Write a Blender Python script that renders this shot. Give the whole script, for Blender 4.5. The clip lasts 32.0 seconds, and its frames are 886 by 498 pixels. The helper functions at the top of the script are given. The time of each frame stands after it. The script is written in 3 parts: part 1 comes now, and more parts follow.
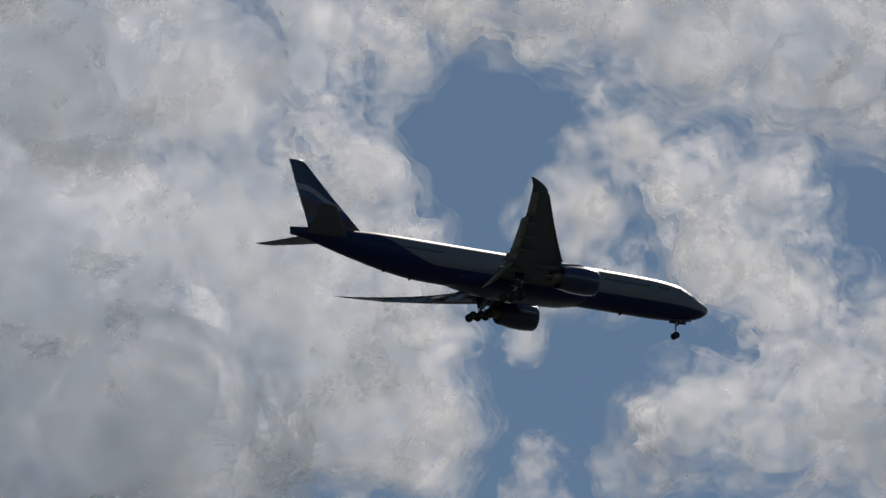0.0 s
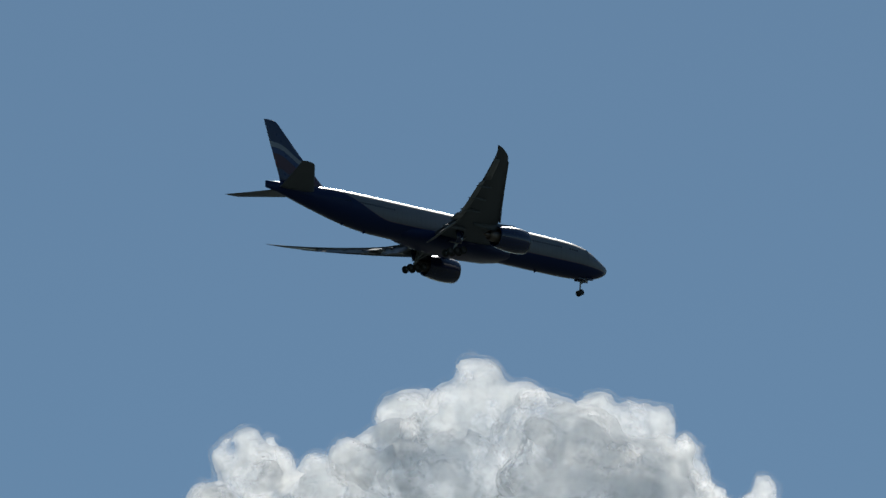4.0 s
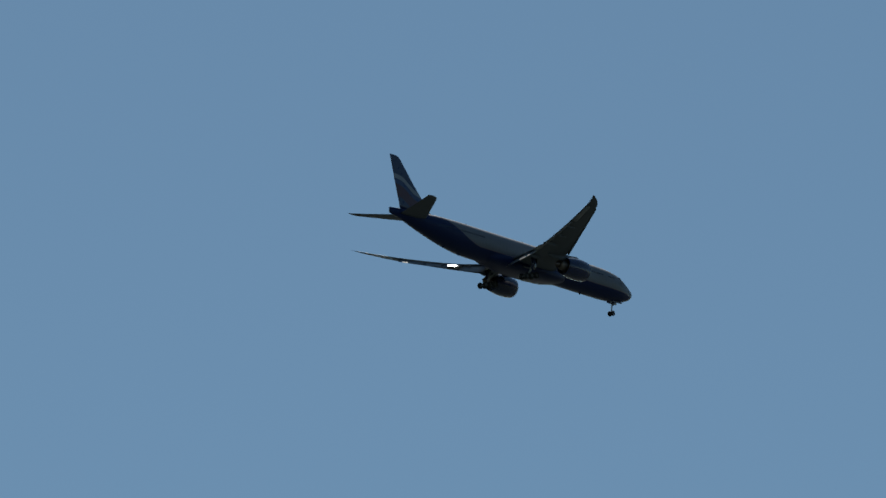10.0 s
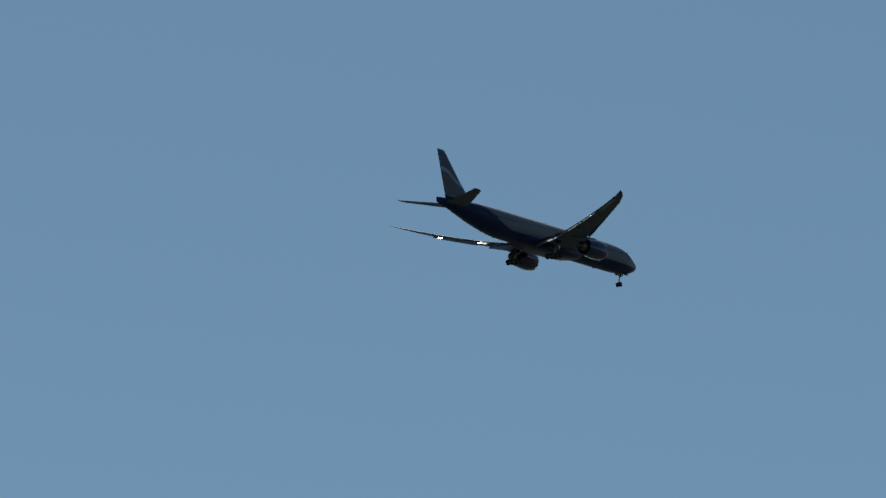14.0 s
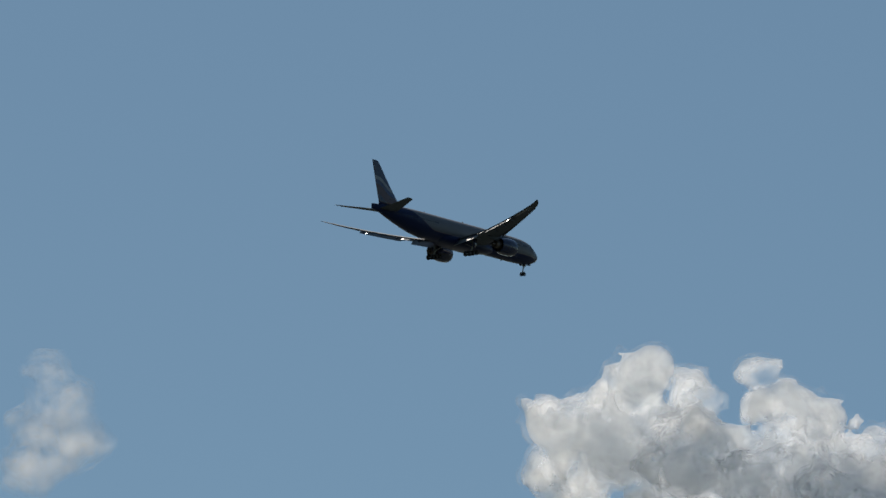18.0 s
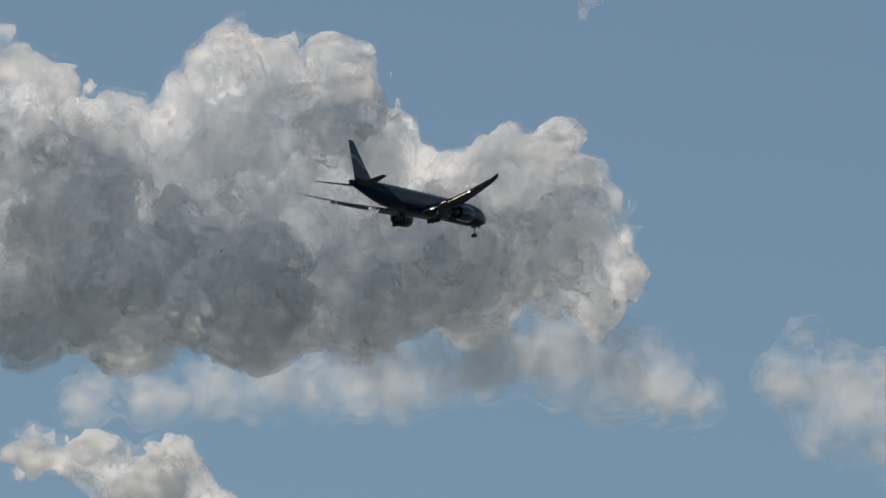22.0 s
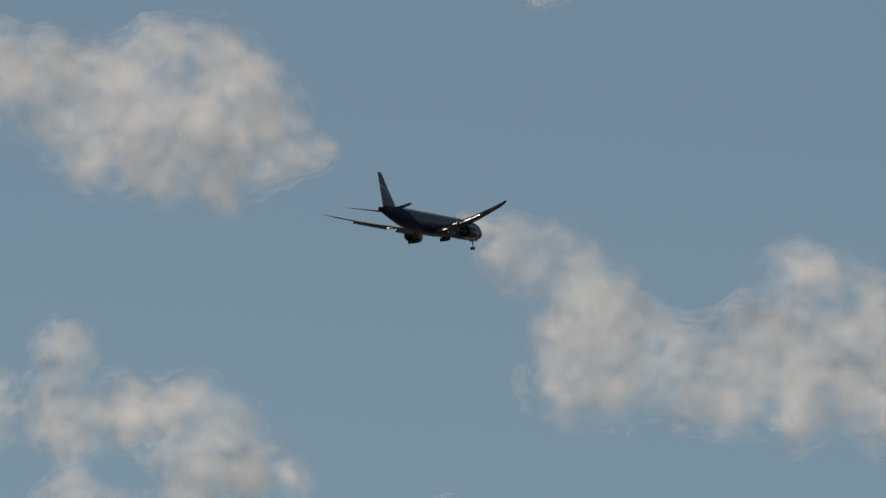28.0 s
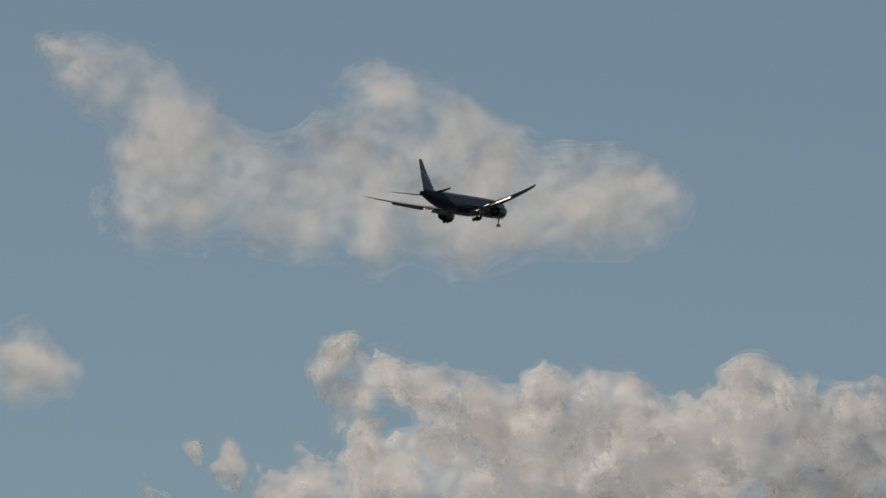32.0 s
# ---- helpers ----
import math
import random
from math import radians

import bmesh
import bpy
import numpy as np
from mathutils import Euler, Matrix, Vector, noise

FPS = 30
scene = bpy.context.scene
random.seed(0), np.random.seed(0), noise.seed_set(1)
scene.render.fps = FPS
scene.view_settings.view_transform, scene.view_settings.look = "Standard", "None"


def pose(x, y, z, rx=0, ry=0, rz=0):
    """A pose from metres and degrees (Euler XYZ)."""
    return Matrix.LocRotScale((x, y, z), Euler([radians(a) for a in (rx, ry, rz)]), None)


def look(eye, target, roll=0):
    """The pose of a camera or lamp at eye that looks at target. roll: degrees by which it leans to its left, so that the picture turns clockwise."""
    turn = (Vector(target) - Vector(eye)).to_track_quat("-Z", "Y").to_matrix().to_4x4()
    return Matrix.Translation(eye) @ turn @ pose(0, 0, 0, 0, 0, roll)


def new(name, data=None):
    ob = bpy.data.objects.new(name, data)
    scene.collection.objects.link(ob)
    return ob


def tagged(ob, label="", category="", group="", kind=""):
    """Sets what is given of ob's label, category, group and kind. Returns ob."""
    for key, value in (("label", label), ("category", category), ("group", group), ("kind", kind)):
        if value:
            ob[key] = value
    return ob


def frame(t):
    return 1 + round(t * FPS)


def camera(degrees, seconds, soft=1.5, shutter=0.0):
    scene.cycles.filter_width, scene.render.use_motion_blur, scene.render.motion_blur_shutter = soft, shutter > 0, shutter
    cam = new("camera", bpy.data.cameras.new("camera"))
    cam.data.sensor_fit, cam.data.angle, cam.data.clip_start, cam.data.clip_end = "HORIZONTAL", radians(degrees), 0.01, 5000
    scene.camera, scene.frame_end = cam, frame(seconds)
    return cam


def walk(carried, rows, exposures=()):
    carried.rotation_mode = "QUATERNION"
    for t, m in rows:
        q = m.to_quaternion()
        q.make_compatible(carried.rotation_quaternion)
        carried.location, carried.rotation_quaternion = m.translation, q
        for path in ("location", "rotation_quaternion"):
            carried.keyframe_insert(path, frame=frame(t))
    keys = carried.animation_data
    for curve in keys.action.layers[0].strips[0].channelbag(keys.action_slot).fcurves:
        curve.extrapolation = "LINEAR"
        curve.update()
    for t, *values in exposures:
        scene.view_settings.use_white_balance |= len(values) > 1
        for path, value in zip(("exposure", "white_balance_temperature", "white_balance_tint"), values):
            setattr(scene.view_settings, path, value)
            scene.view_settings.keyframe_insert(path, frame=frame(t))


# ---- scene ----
# ---- camera and its walk ----
LENS = 4.1755
AIM = [  # seconds, yaw, pitch, roll
    (0.0, 27.164, 22.595, -1.39),
    (0.5, 28.662, 22.324, -1.68),
    (1.0, 29.761, 22.007, -1.66),
    (1.5, 31.003, 21.581, -1.59),
    (2.0, 32.345, 21.200, -1.68),
    (2.5, 33.784, 20.870, -1.49),
    (4.5, 38.303, 19.904, -1.27),
    (5.0, 39.321, 19.588, -1.11),
    (5.5, 40.355, 19.286, -0.31),
    (6.0, 41.368, 19.021, 0.52),
    (6.5, 42.386, 18.755, 0.90),
    (7.0, 43.261, 18.478, 0.94),
    (7.5, 44.026, 18.237, 1.48),
    (8.0, 44.985, 17.999, 1.61),
    (8.5, 45.882, 17.748, 1.29),
    (9.0, 46.537, 17.505, 1.32),
    (9.5, 47.092, 17.281, 1.59),
    (10.0, 47.787, 17.083, 1.44),
    (10.5, 48.507, 16.834, 1.15),
    (11.0, 49.246, 16.558, 0.88),
    (11.5, 49.800, 16.262, 0.90),
    (12.0, 50.440, 15.964, 1.08),
    (12.5, 51.073, 15.687, 1.07),
    (13.0, 51.658, 15.446, 1.21),
    (13.5, 52.141, 15.218, 0.99),
    (15.5, 54.336, 14.300, 1.21),
    (16.0, 54.861, 14.030, 0.76),
    (16.5, 55.440, 13.795, 0.40),
    (17.0, 56.037, 13.592, 0.58),
    (17.5, 56.637, 13.425, 0.52),
    (18.0, 57.228, 13.262, 0.52),
    (18.5, 57.794, 13.089, 0.31),
    (19.0, 58.314, 12.908, -0.04),
    (19.5, 58.734, 12.750, -0.08),
    (20.0, 59.171, 12.582, -0.08),
    (20.5, 59.661, 12.387, -0.19),
    (21.0, 60.149, 12.160, -0.31),
    (21.5, 60.594, 11.914, -0.52),
    (22.0, 60.928, 11.684, -0.46),
    (22.5, 61.308, 11.485, -0.44),
    (23.0, 61.708, 11.322, -0.54),
    (23.5, 62.024, 11.202, -0.66),
    (24.0, 62.371, 11.079, -0.46),
    (24.5, 62.690, 10.929, -0.55),
    (25.0, 62.998, 10.752, -0.31),
    (25.5, 63.309, 10.568, -0.53),
    (26.0, 63.643, 10.414, -0.97),
    (26.5, 64.038, 10.406, -0.89),
    (28.5, 65.186, 9.962, -0.51),
    (29.0, 65.449, 9.840, -0.65),
    (29.5, 65.789, 9.770, -0.60),
    (30.0, 66.153, 9.703, -0.57),
    (30.5, 66.456, 9.644, -0.66),
    (31.0, 66.616, 9.533, -0.52),
    (31.5, 66.761, 9.400, -0.49),
    (32.0, 66.962, 9.266, -0.55),
]
FLIGHT = [  # seconds, place, yaw, pitch, roll
    (0.0, 797.8, 1536.1, 717.9, 1.63, 1.31, 3.94),
    (0.5, 843.9, 1537.0, 717.5, 1.58, 1.34, 3.84),
    (1.0, 890.7, 1537.5, 717.3, 1.51, 1.37, 3.57),
    (1.5, 937.6, 1537.9, 716.9, 1.45, 1.38, 3.08),
    (2.0, 984.4, 1538.4, 716.7, 1.39, 1.39, 2.53),
    (2.5, 1031.3, 1539.0, 716.3, 1.33, 1.40, 2.04),
    (4.5, 1218.7, 1540.9, 715.8, 1.04, 1.41, 1.39),
    (5.0, 1265.8, 1541.1, 715.9, 0.98, 1.42, 0.92),
    (6.0, 1360.2, 1541.5, 716.3, 0.83, 1.45, 0.37),
    (7.0, 1454.7, 1542.2, 716.8, 0.70, 1.48, 0.31),
    (8.0, 1549.4, 1542.9, 717.2, 0.56, 1.53, 0.42),
    (9.0, 1640.3, 1547.6, 716.3, 0.42, 1.60, 0.54),
    (10.0, 1731.2, 1552.3, 715.5, 0.29, 1.67, 0.54),
    (11.0, 1822.1, 1556.9, 714.5, 0.14, 1.75, 0.49),
    (12.0, 1912.8, 1561.4, 713.7, -0.02, 1.85, 0.56),
    (13.0, 2002.9, 1566.2, 710.1, -0.20, 1.99, 0.94),
    (13.5, 2047.9, 1568.4, 708.2, -0.30, 2.07, 1.24),
    (15.5, 2227.6, 1577.4, 701.0, -0.69, 2.42, 1.70),
    (16.0, 2272.5, 1579.6, 699.2, -0.79, 2.51, 1.91),
    (17.0, 2365.8, 1579.8, 696.9, -0.96, 2.68, 2.25),
    (18.0, 2458.9, 1579.8, 694.6, -1.07, 2.86, 2.38),
    (19.0, 2551.8, 1579.7, 692.2, -1.13, 3.04, 2.31),
    (20.0, 2644.4, 1579.6, 689.8, -1.13, 3.21, 2.13),
    (21.0, 2738.2, 1581.0, 687.7, -1.10, 3.38, 1.98),
    (22.0, 2832.0, 1582.5, 685.7, -1.07, 3.53, 1.81),
    (23.0, 2925.7, 1583.9, 683.7, -1.04, 3.70, 1.62),
    (24.0, 3019.4, 1585.3, 681.8, -0.98, 3.87, 1.56),
    (25.0, 3111.8, 1586.0, 680.7, -0.92, 4.03, 1.53),
    (26.0, 3204.1, 1586.7, 679.6, -0.83, 4.19, 1.36),
    (26.5, 3250.1, 1587.0, 679.0, -0.77, 4.26, 1.21),
    (28.5, 3434.2, 1588.4, 678.1, -0.53, 4.57, 0.92),
    (29.0, 3480.2, 1588.6, 678.7, -0.47, 4.64, 0.82),
    (30.0, 3572.1, 1589.1, 680.1, -0.35, 4.78, 0.71),
    (31.0, 3664.3, 1589.7, 681.4, -0.27, 4.93, 0.72),
    (32.0, 3757.0, 1590.4, 682.9, -0.22, 5.06, 0.73),
]
EXPOSURE = [(0.0, 0.0, 6450, 0), (1.0, 0.0, 6250, -4), (2.0, 0.26, 5980, -7), (4.5, 0.22, 6000, -7), (8.0, 0.22, 6000, -8), (20.0, 0.08, 6550, -3), (32.0, -0.15, 7400, 2)]


def aim(yaw, pitch, roll):
    """Camera at eye height, turned clockwise from +y by yaw, raised by pitch."""
    return pose(0, 0, 1.7, 90 + pitch, 0, -yaw) @ pose(0, 0, 0, 0, 0, roll)


cam = camera(LENS, 32.0, 1.5)
scene.cycles.transparent_max_bounces = 48
walk(cam, [(t, aim(y, p, r)) for t, y, p, r in AIM], EXPOSURE)

# ---- sky and sun ----
SUN_AZ, SUN_EL = 43.0, 43.0
world = bpy.data.worlds.new("sky")
scene.world = world
world.use_nodes = True
wn = world.node_tree.nodes
sky = wn.new("ShaderNodeTexSky")
sky.sky_type = "NISHITA"
sky.sun_disc = False
sky.sun_elevation = radians(SUN_EL)
sky.sun_rotation = radians(SUN_AZ)
sky.altitude, sky.air_density, sky.dust_density, sky.ozone_density = 200, 0.75, 0.1, 0.3
world.node_tree.links.new(sky.outputs[0], wn["Background"].inputs[0])
wn["Background"].inputs[1].default_value = 0.05
sun = new("sun", bpy.data.lights.new("sun", "SUN"))
sun.data.energy, sun.data.angle, sun.data.color = 5.0, radians(0.53), (1.0, 0.83, 0.77)
sd = Vector((math.sin(radians(SUN_AZ)) * math.cos(radians(SUN_EL)), math.cos(radians(SUN_AZ)) * math.cos(radians(SUN_EL)), math.sin(radians(SUN_EL))))
sun.matrix_world = look(sd * 100, (0, 0, 0))


# ---- materials ----
def node_material(name):
    m = bpy.data.materials.new(name)
    m.use_nodes = True
    nt = m.node_tree
    return m, nt, nt.nodes["Principled BSDF"]


def math_node(nt, op, a, b=None, c=None, clamp=False):
    n = nt.nodes.new("ShaderNodeMath")
    n.operation, n.use_clamp = op, clamp
    for i, v in enumerate((a, b, c)):
        if v is None:
            continue
        if isinstance(v, (int, float)):
            n.inputs[i].default_value = v
        else:
            nt.links.new(v, n.inputs[i])
    return n.outputs[0]


def noise_node(nt, vector, scale, detail=4.0, rough=0.55, swirl=0.0):
    n = nt.nodes.new("ShaderNodeTexNoise")
    n.inputs["Scale"].default_value, n.inputs["Detail"].default_value, n.inputs["Roughness"].default_value = scale, detail, rough
    n.inputs["Distortion"].default_value = swirl
    nt.links.new(vector, n.inputs["Vector"])
    return n.outputs["Fac"]


def mix_colour(nt, fac, a, b):
    n = nt.nodes.new("ShaderNodeMix")
    n.data_type = "RGBA"
    if isinstance(fac, (int, float)):
        n.inputs[0].default_value = fac
    else:
        nt.links.new(fac, n.inputs[0])
    for k, v in ((6, a), (7, b)):
        if isinstance(v, tuple):
            n.inputs[k].default_value = (*v, 1)
        else:
            nt.links.new(v, n.inputs[k])
    return n.outputs[2]


def paint(name, colour, rough=0.3, metal=0.0, grime=0.15, coat=0.0, scale=0.4):
    """Painted or bare metal with soft grime at two scales."""
    m, nt, bsdf = node_material(name)
    co = nt.nodes.new("ShaderNodeTexCoord").outputs["Object"]
    g = math_node(nt, "MULTIPLY", noise_node(nt, co, scale), noise_node(nt, co, scale * 9, 3.0))
    g = math_node(nt, "MULTIPLY", g, grime * 3, clamp=True)
    dark = tuple(c * 0.45 for c in colour)
    nt.links.new(mix_colour(nt, g, colour, dark), bsdf.inputs["Base Color"])
    nt.links.new(math_node(nt, "MULTIPLY_ADD", g, 0.35, rough), bsdf.inputs["Roughness"])
    bsdf.inputs["Metallic"].default_value = metal
    bsdf.inputs["Coat Weight"].default_value = coat
    return m


# ---- ground ----
def make_ground():
    bm = bmesh.new()
    bmesh.ops.create_circle(bm, cap_ends=True, radius=60000, segments=96)
    me = bpy.data.meshes.new("ground")
    bm.to_mesh(me)
    bm.free()
    m, nt, bsdf = node_material("meadow")
    co = nt.nodes.new("ShaderNodeTexCoord").outputs["Object"]
    f = math_node(nt, "MULTIPLY", noise_node(nt, co, 0.004), noise_node(nt, co, 0.2))
    nt.links.new(mix_colour(nt, f, (0.014, 0.022, 0.02), (0.03, 0.036, 0.03)), bsdf.inputs["Base Color"])
    bsdf.inputs["Roughness"].default_value = 0.95
    me.materials.append(m)
    tagged(new("ground", me), "flat green meadow below the open sky", "ground", kind="structure")


# ---- airliner ----
SILVER = (0.18, 0.187, 0.205)
NAVY = (0.012, 0.022, 0.075)


def livery_material():
    """Silver-grey body with a navy belly that sweeps up over the tail, a thin red line between them."""
    m, nt, bsdf = node_material("body_paint")
    co = nt.nodes.new("ShaderNodeTexCoord").outputs["Object"]
    sep = nt.nodes.new("ShaderNodeSeparateXYZ")
    nt.links.new(co, sep.inputs[0])
    x, z = sep.outputs[0], sep.outputs[2]
    step = nt.nodes.new("ShaderNodeMapRange")
    step.interpolation_type = "SMOOTHSTEP"
    for i, v in ((1, -11.5), (2, -27.0), (3, -1.6), (4, 3.6)):
        step.inputs[i].default_value = v
    nt.links.new(x, step.inputs[0])
    h = math_node(nt, "SUBTRACT", z, step.outputs[0])
    belly = math_node(nt, "LESS_THAN", h, 0.0)
    line = math_node(nt, "LESS_THAN", math_node(nt, "ABSOLUTE", math_node(nt, "SUBTRACT", h, 0.05)), 0.07)
    g = math_node(nt, "MULTIPLY", noise_node(nt, co, 0.35), noise_node(nt, co, 3.0, 3.0))
    frames = nt.nodes.new("ShaderNodeTexWave")
    frames.inputs["Scale"].default_value = 0.31
    nt.links.new(co, frames.inputs["Vector"])
    seam = math_node(nt, "GREATER_THAN", frames.outputs["Fac"], 0.985)
    top = mix_colour(nt, math_node(nt, "MULTIPLY", g, 0.8), SILVER, (0.12, 0.12, 0.125))
    top = mix_colour(nt, math_node(nt, "MULTIPLY", seam, 0.35), top, (0.1, 0.1, 0.11))
    col = mix_colour(nt, belly, top, NAVY)
    nt.links.new(mix_colour(nt, math_node(nt, "MULTIPLY", line, 0.2), col, (0.22, 0.02, 0.025)), bsdf.inputs["Base Color"])
    nt.links.new(math_node(nt, "MULTIPLY_ADD", g, 0.2, 0.36), bsdf.inputs["Roughness"])
    nt.links.new(math_node(nt, "MULTIPLY_ADD", belly, -0.1, 0.1), bsdf.inputs["Metallic"])
    bsdf.inputs["Coat Weight"].default_value = 0.04
    bsdf.inputs["Coat Roughness"].default_value = 0.06
    bsdf.inputs["Specular IOR Level"].default_value = 0.14
    return m


def fin_material():
    """Navy fin with a waving white, blue and red flag."""
    m, nt, bsdf = node_material("fin_paint")
    co = nt.nodes.new("ShaderNodeTexCoord").outputs["Object"]
    sep = nt.nodes.new("ShaderNodeSeparateXYZ")
    nt.links.new(co, sep.inputs[0])
    x, z = sep.outputs[0], sep.outputs[2]
    wave = math_node(nt, "SINE", math_node(nt, "MULTIPLY_ADD", x, 0.85, 1.2))
    h = math_node(nt, "ADD", math_node(nt, "ADD", z, math_node(nt, "MULTIPLY", wave, 0.35)), math_node(nt, "MULTIPLY", x, 0.36))

    def band(lo, hi):
        return math_node(nt, "MULTIPLY", math_node(nt, "GREATER_THAN", h, lo), math_node(nt, "LESS_THAN", h, hi))

    # flag colours darkened to carry the shade on the fin's side
    col = mix_colour(nt, band(-4.2, -3.3), NAVY, (0.24, 0.25, 0.27))
    col = mix_colour(nt, band(-5.2, -4.3), col, (0.014, 0.03, 0.12))
    col = mix_colour(nt, band(-7.6, -5.2), col, (0.055, 0.006, 0.012))
    g = noise_node(nt, co, 1.2)
    nt.links.new(mix_colour(nt, math_node(nt, "MULTIPLY", g, 0.3), col, (0.02, 0.02, 0.03)), bsdf.inputs["Base Color"])
    nt.links.new(math_node(nt, "MULTIPLY_ADD", g, 0.2, 0.2), bsdf.inputs["Roughness"])
    bsdf.inputs["Coat Weight"].default_value = 0.4
    return m


def part(name, bm, material, parent, label="", smooth=True):
    me = bpy.data.meshes.new(name)
    bmesh.ops.recalc_face_normals(bm, faces=bm.faces[:])
    for f in bm.faces:
        f.smooth = smooth
    bm.to_mesh(me)
    bm.free()
    for m in material if isinstance(material, list) else [material]:
        me.materials.append(m)
    ob = new(name, me)
    ob.parent = parent
    if label:
        tagged(ob, label)
    return ob


def loft(bm, rings, closed=True, caps=True):
    """Skin between rings of equal count."""
    rows = [[bm.verts.new(p) for p in ring] for ring in rings]
    n = len(rows[0])
    for a, b in zip(rows, rows[1:]):
        for i in range(n if closed else n - 1):
            j = (i + 1) % n
            bm.faces.new((a[i], a[j], b[j], b[i]))
    if caps:
        bm.faces.new(rows[0][::-1])
        bm.faces.new(rows[-1])
    return rows


def smooth_table(table, s):
    """Monotone-ish smooth interpolation in a table of rows (s, values...)."""
    k = max(0, min(len(table) - 2, sum(1 for r in table if r[0] <= s) - 1))
    a, b = table[k], table[k + 1]
    before, after = table[max(k - 1, 0)], table[min(k + 2, len(table) - 1)]
    h = b[0] - a[0]
    u = (s - a[0]) / h
    out = []
    for c in range(1, len(a)):
        m0 = (b[c] - before[c]) / (b[0] - before[0]) * h
        m1 = (after[c] - a[c]) / (after[0] - a[0]) * h
        out.append((2 * u**3 - 3 * u**2 + 1) * a[c] + (u**3 - 2 * u**2 + u) * m0 + (3 * u**2 - 2 * u**3) * b[c] + (u**3 - u**2) * m1)
    return out


NOSE = 37.0  # the nose lies this far ahead of the thing's origin
BODY = [  # distance aft of the nose, half width, top, bottom
    (0.0, 0.05, -0.86, -0.96), (0.35, 0.6, -0.42, -1.5), (1.0, 1.1, -0.02, -2.02), (2.0, 1.62, 0.42, -2.48), (3.2, 2.06, 1.05, -2.84),
    (4.6, 2.46, 1.78, -3.1), (6.5, 2.84, 2.36, -3.28), (9.0, 3.05, 2.7, -3.4), (13.0, 3.1, 2.86, -3.42), (22.0, 3.1, 2.98, -3.4), (48.0, 3.1, 3.06, -3.38),
    (52.0, 3.06, 3.08, -3.26), (56.0, 2.86, 3.06, -2.78), (60.0, 2.48, 2.98, -2.02), (64.0, 1.95, 2.7, -1.14), (68.0, 1.28, 2.5, -0.2),
    (70.5, 0.78, 2.3, 0.38), (72.2, 0.34, 2.12, 0.66), (73.3, 0.12, 2.02, 0.78)]


def body_point(a, ang, out=0.0):
    w, top, bottom = smooth_table(BODY, a)
    mid, half = (top + bottom) / 2, (top - bottom) / 2
    return Vector((NOSE - a, (w + out) * math.cos(ang), mid + (half + out) * math.sin(ang)))


def aerofoil(chord, thick, n=9):
    """Closed outline of (aft, up) from the trailing edge over the top to the nose and back below."""
    xs = [(1 - math.cos(math.pi * i / n)) / 2 for i in range(n + 1)]

    def half(x):
        return 5 * thick * chord * (0.2969 * math.sqrt(x) - 0.126 * x - 0.3516 * x**2 + 0.2843 * x**3 - 0.1015 * x**4)

    top = [(x * chord, half(x) * 1.1) for x in reversed(xs)]
    return top + [(x * chord, -half(x) * 0.85) for x in xs[1:-1]]


WING = [  # span station, leading edge aft of the nose, chord, thickness ratio
    (2.4, 26.1, 13.9, 0.125), (6.5, 29.1, 11.1, 0.115), (10.2, 31.6, 8.7, 0.105), (16.0, 35.6, 6.5, 0.1), (22.0, 39.6, 4.7, 0.11),
    (28.0, 43.5, 3.1, 0.13), (29.6, 44.6, 2.65, 0.14), (30.9, 46.1, 1.85, 0.13), (31.8, 47.6, 1.0, 0.12), (32.2, 48.5, 0.4, 0.08)]


def wing_z(y):
    s = (abs(y) - 3.0) / 29.0
    return -1.75 + 29.0 * (0.108 * s) + 2.5 * s * s


def lathe(bm, profile, centre, n=40, caps=False):
    """Turns (aft, radius) about the lengthwise axis through centre."""
    rings = []
    for a, r in profile:
        rings.append([(NOSE - a, centre[0] + r * math.cos(2 * math.pi * i / n), centre[1] + r * math.sin(2 * math.pi * i / n)) for i in range(n)])
    loft(bm, rings, True, caps)


def rod(bm, p, q, r, n=10, r2=None):
    p, q = Vector(p), Vector(q)
    turn = (q - p).to_track_quat("Z", "Y").to_matrix()
    ends = []
    for c, rr in ((p, r), (q, r if r2 is None else r2)):
        ends.append([c + turn @ Vector((rr * math.cos(2 * math.pi * i / n), rr * math.sin(2 * math.pi * i / n), 0)) for i in range(n)])
    loft(bm, ends)


def slab(bm, corners, thick):
    """A plate of four corners given in order, thickened along its normal."""
    c = [Vector(p) for p in corners]
    nrm = (c[1] - c[0]).cross(c[3] - c[0]).normalized() * thick / 2
    loft(bm, [[p - nrm for p in c], [p + nrm for p in c]])


def wheel_mesh(name, centre, r, w, parent, tyre_mat, hub_mat):
    bm = bmesh.new()
    prof = [(-0.5, 0.6), (-0.5, 0.82), (-0.42, 0.94), (-0.25, 1.0), (0.25, 1.0), (0.42, 0.94), (0.5, 0.82), (0.5, 0.6)]
    n = 22
    loft(bm, [[(centre[0] + k * r * math.cos(2 * math.pi * i / n), centre[1] + s * w, centre[2] + k * r * math.sin(2 * math.pi * i / n)) for i in range(n)] for s, k in prof], True, False)
    tyre = part(name, bm, tyre_mat, parent)
    bm = bmesh.new()
    rod(bm, (centre[0], centre[1] - w * 0.42, centre[2]), (centre[0], centre[1] + w * 0.42, centre[2]), r * 0.61, 18)
    part("hub", bm, hub_mat, tyre)
    return tyre


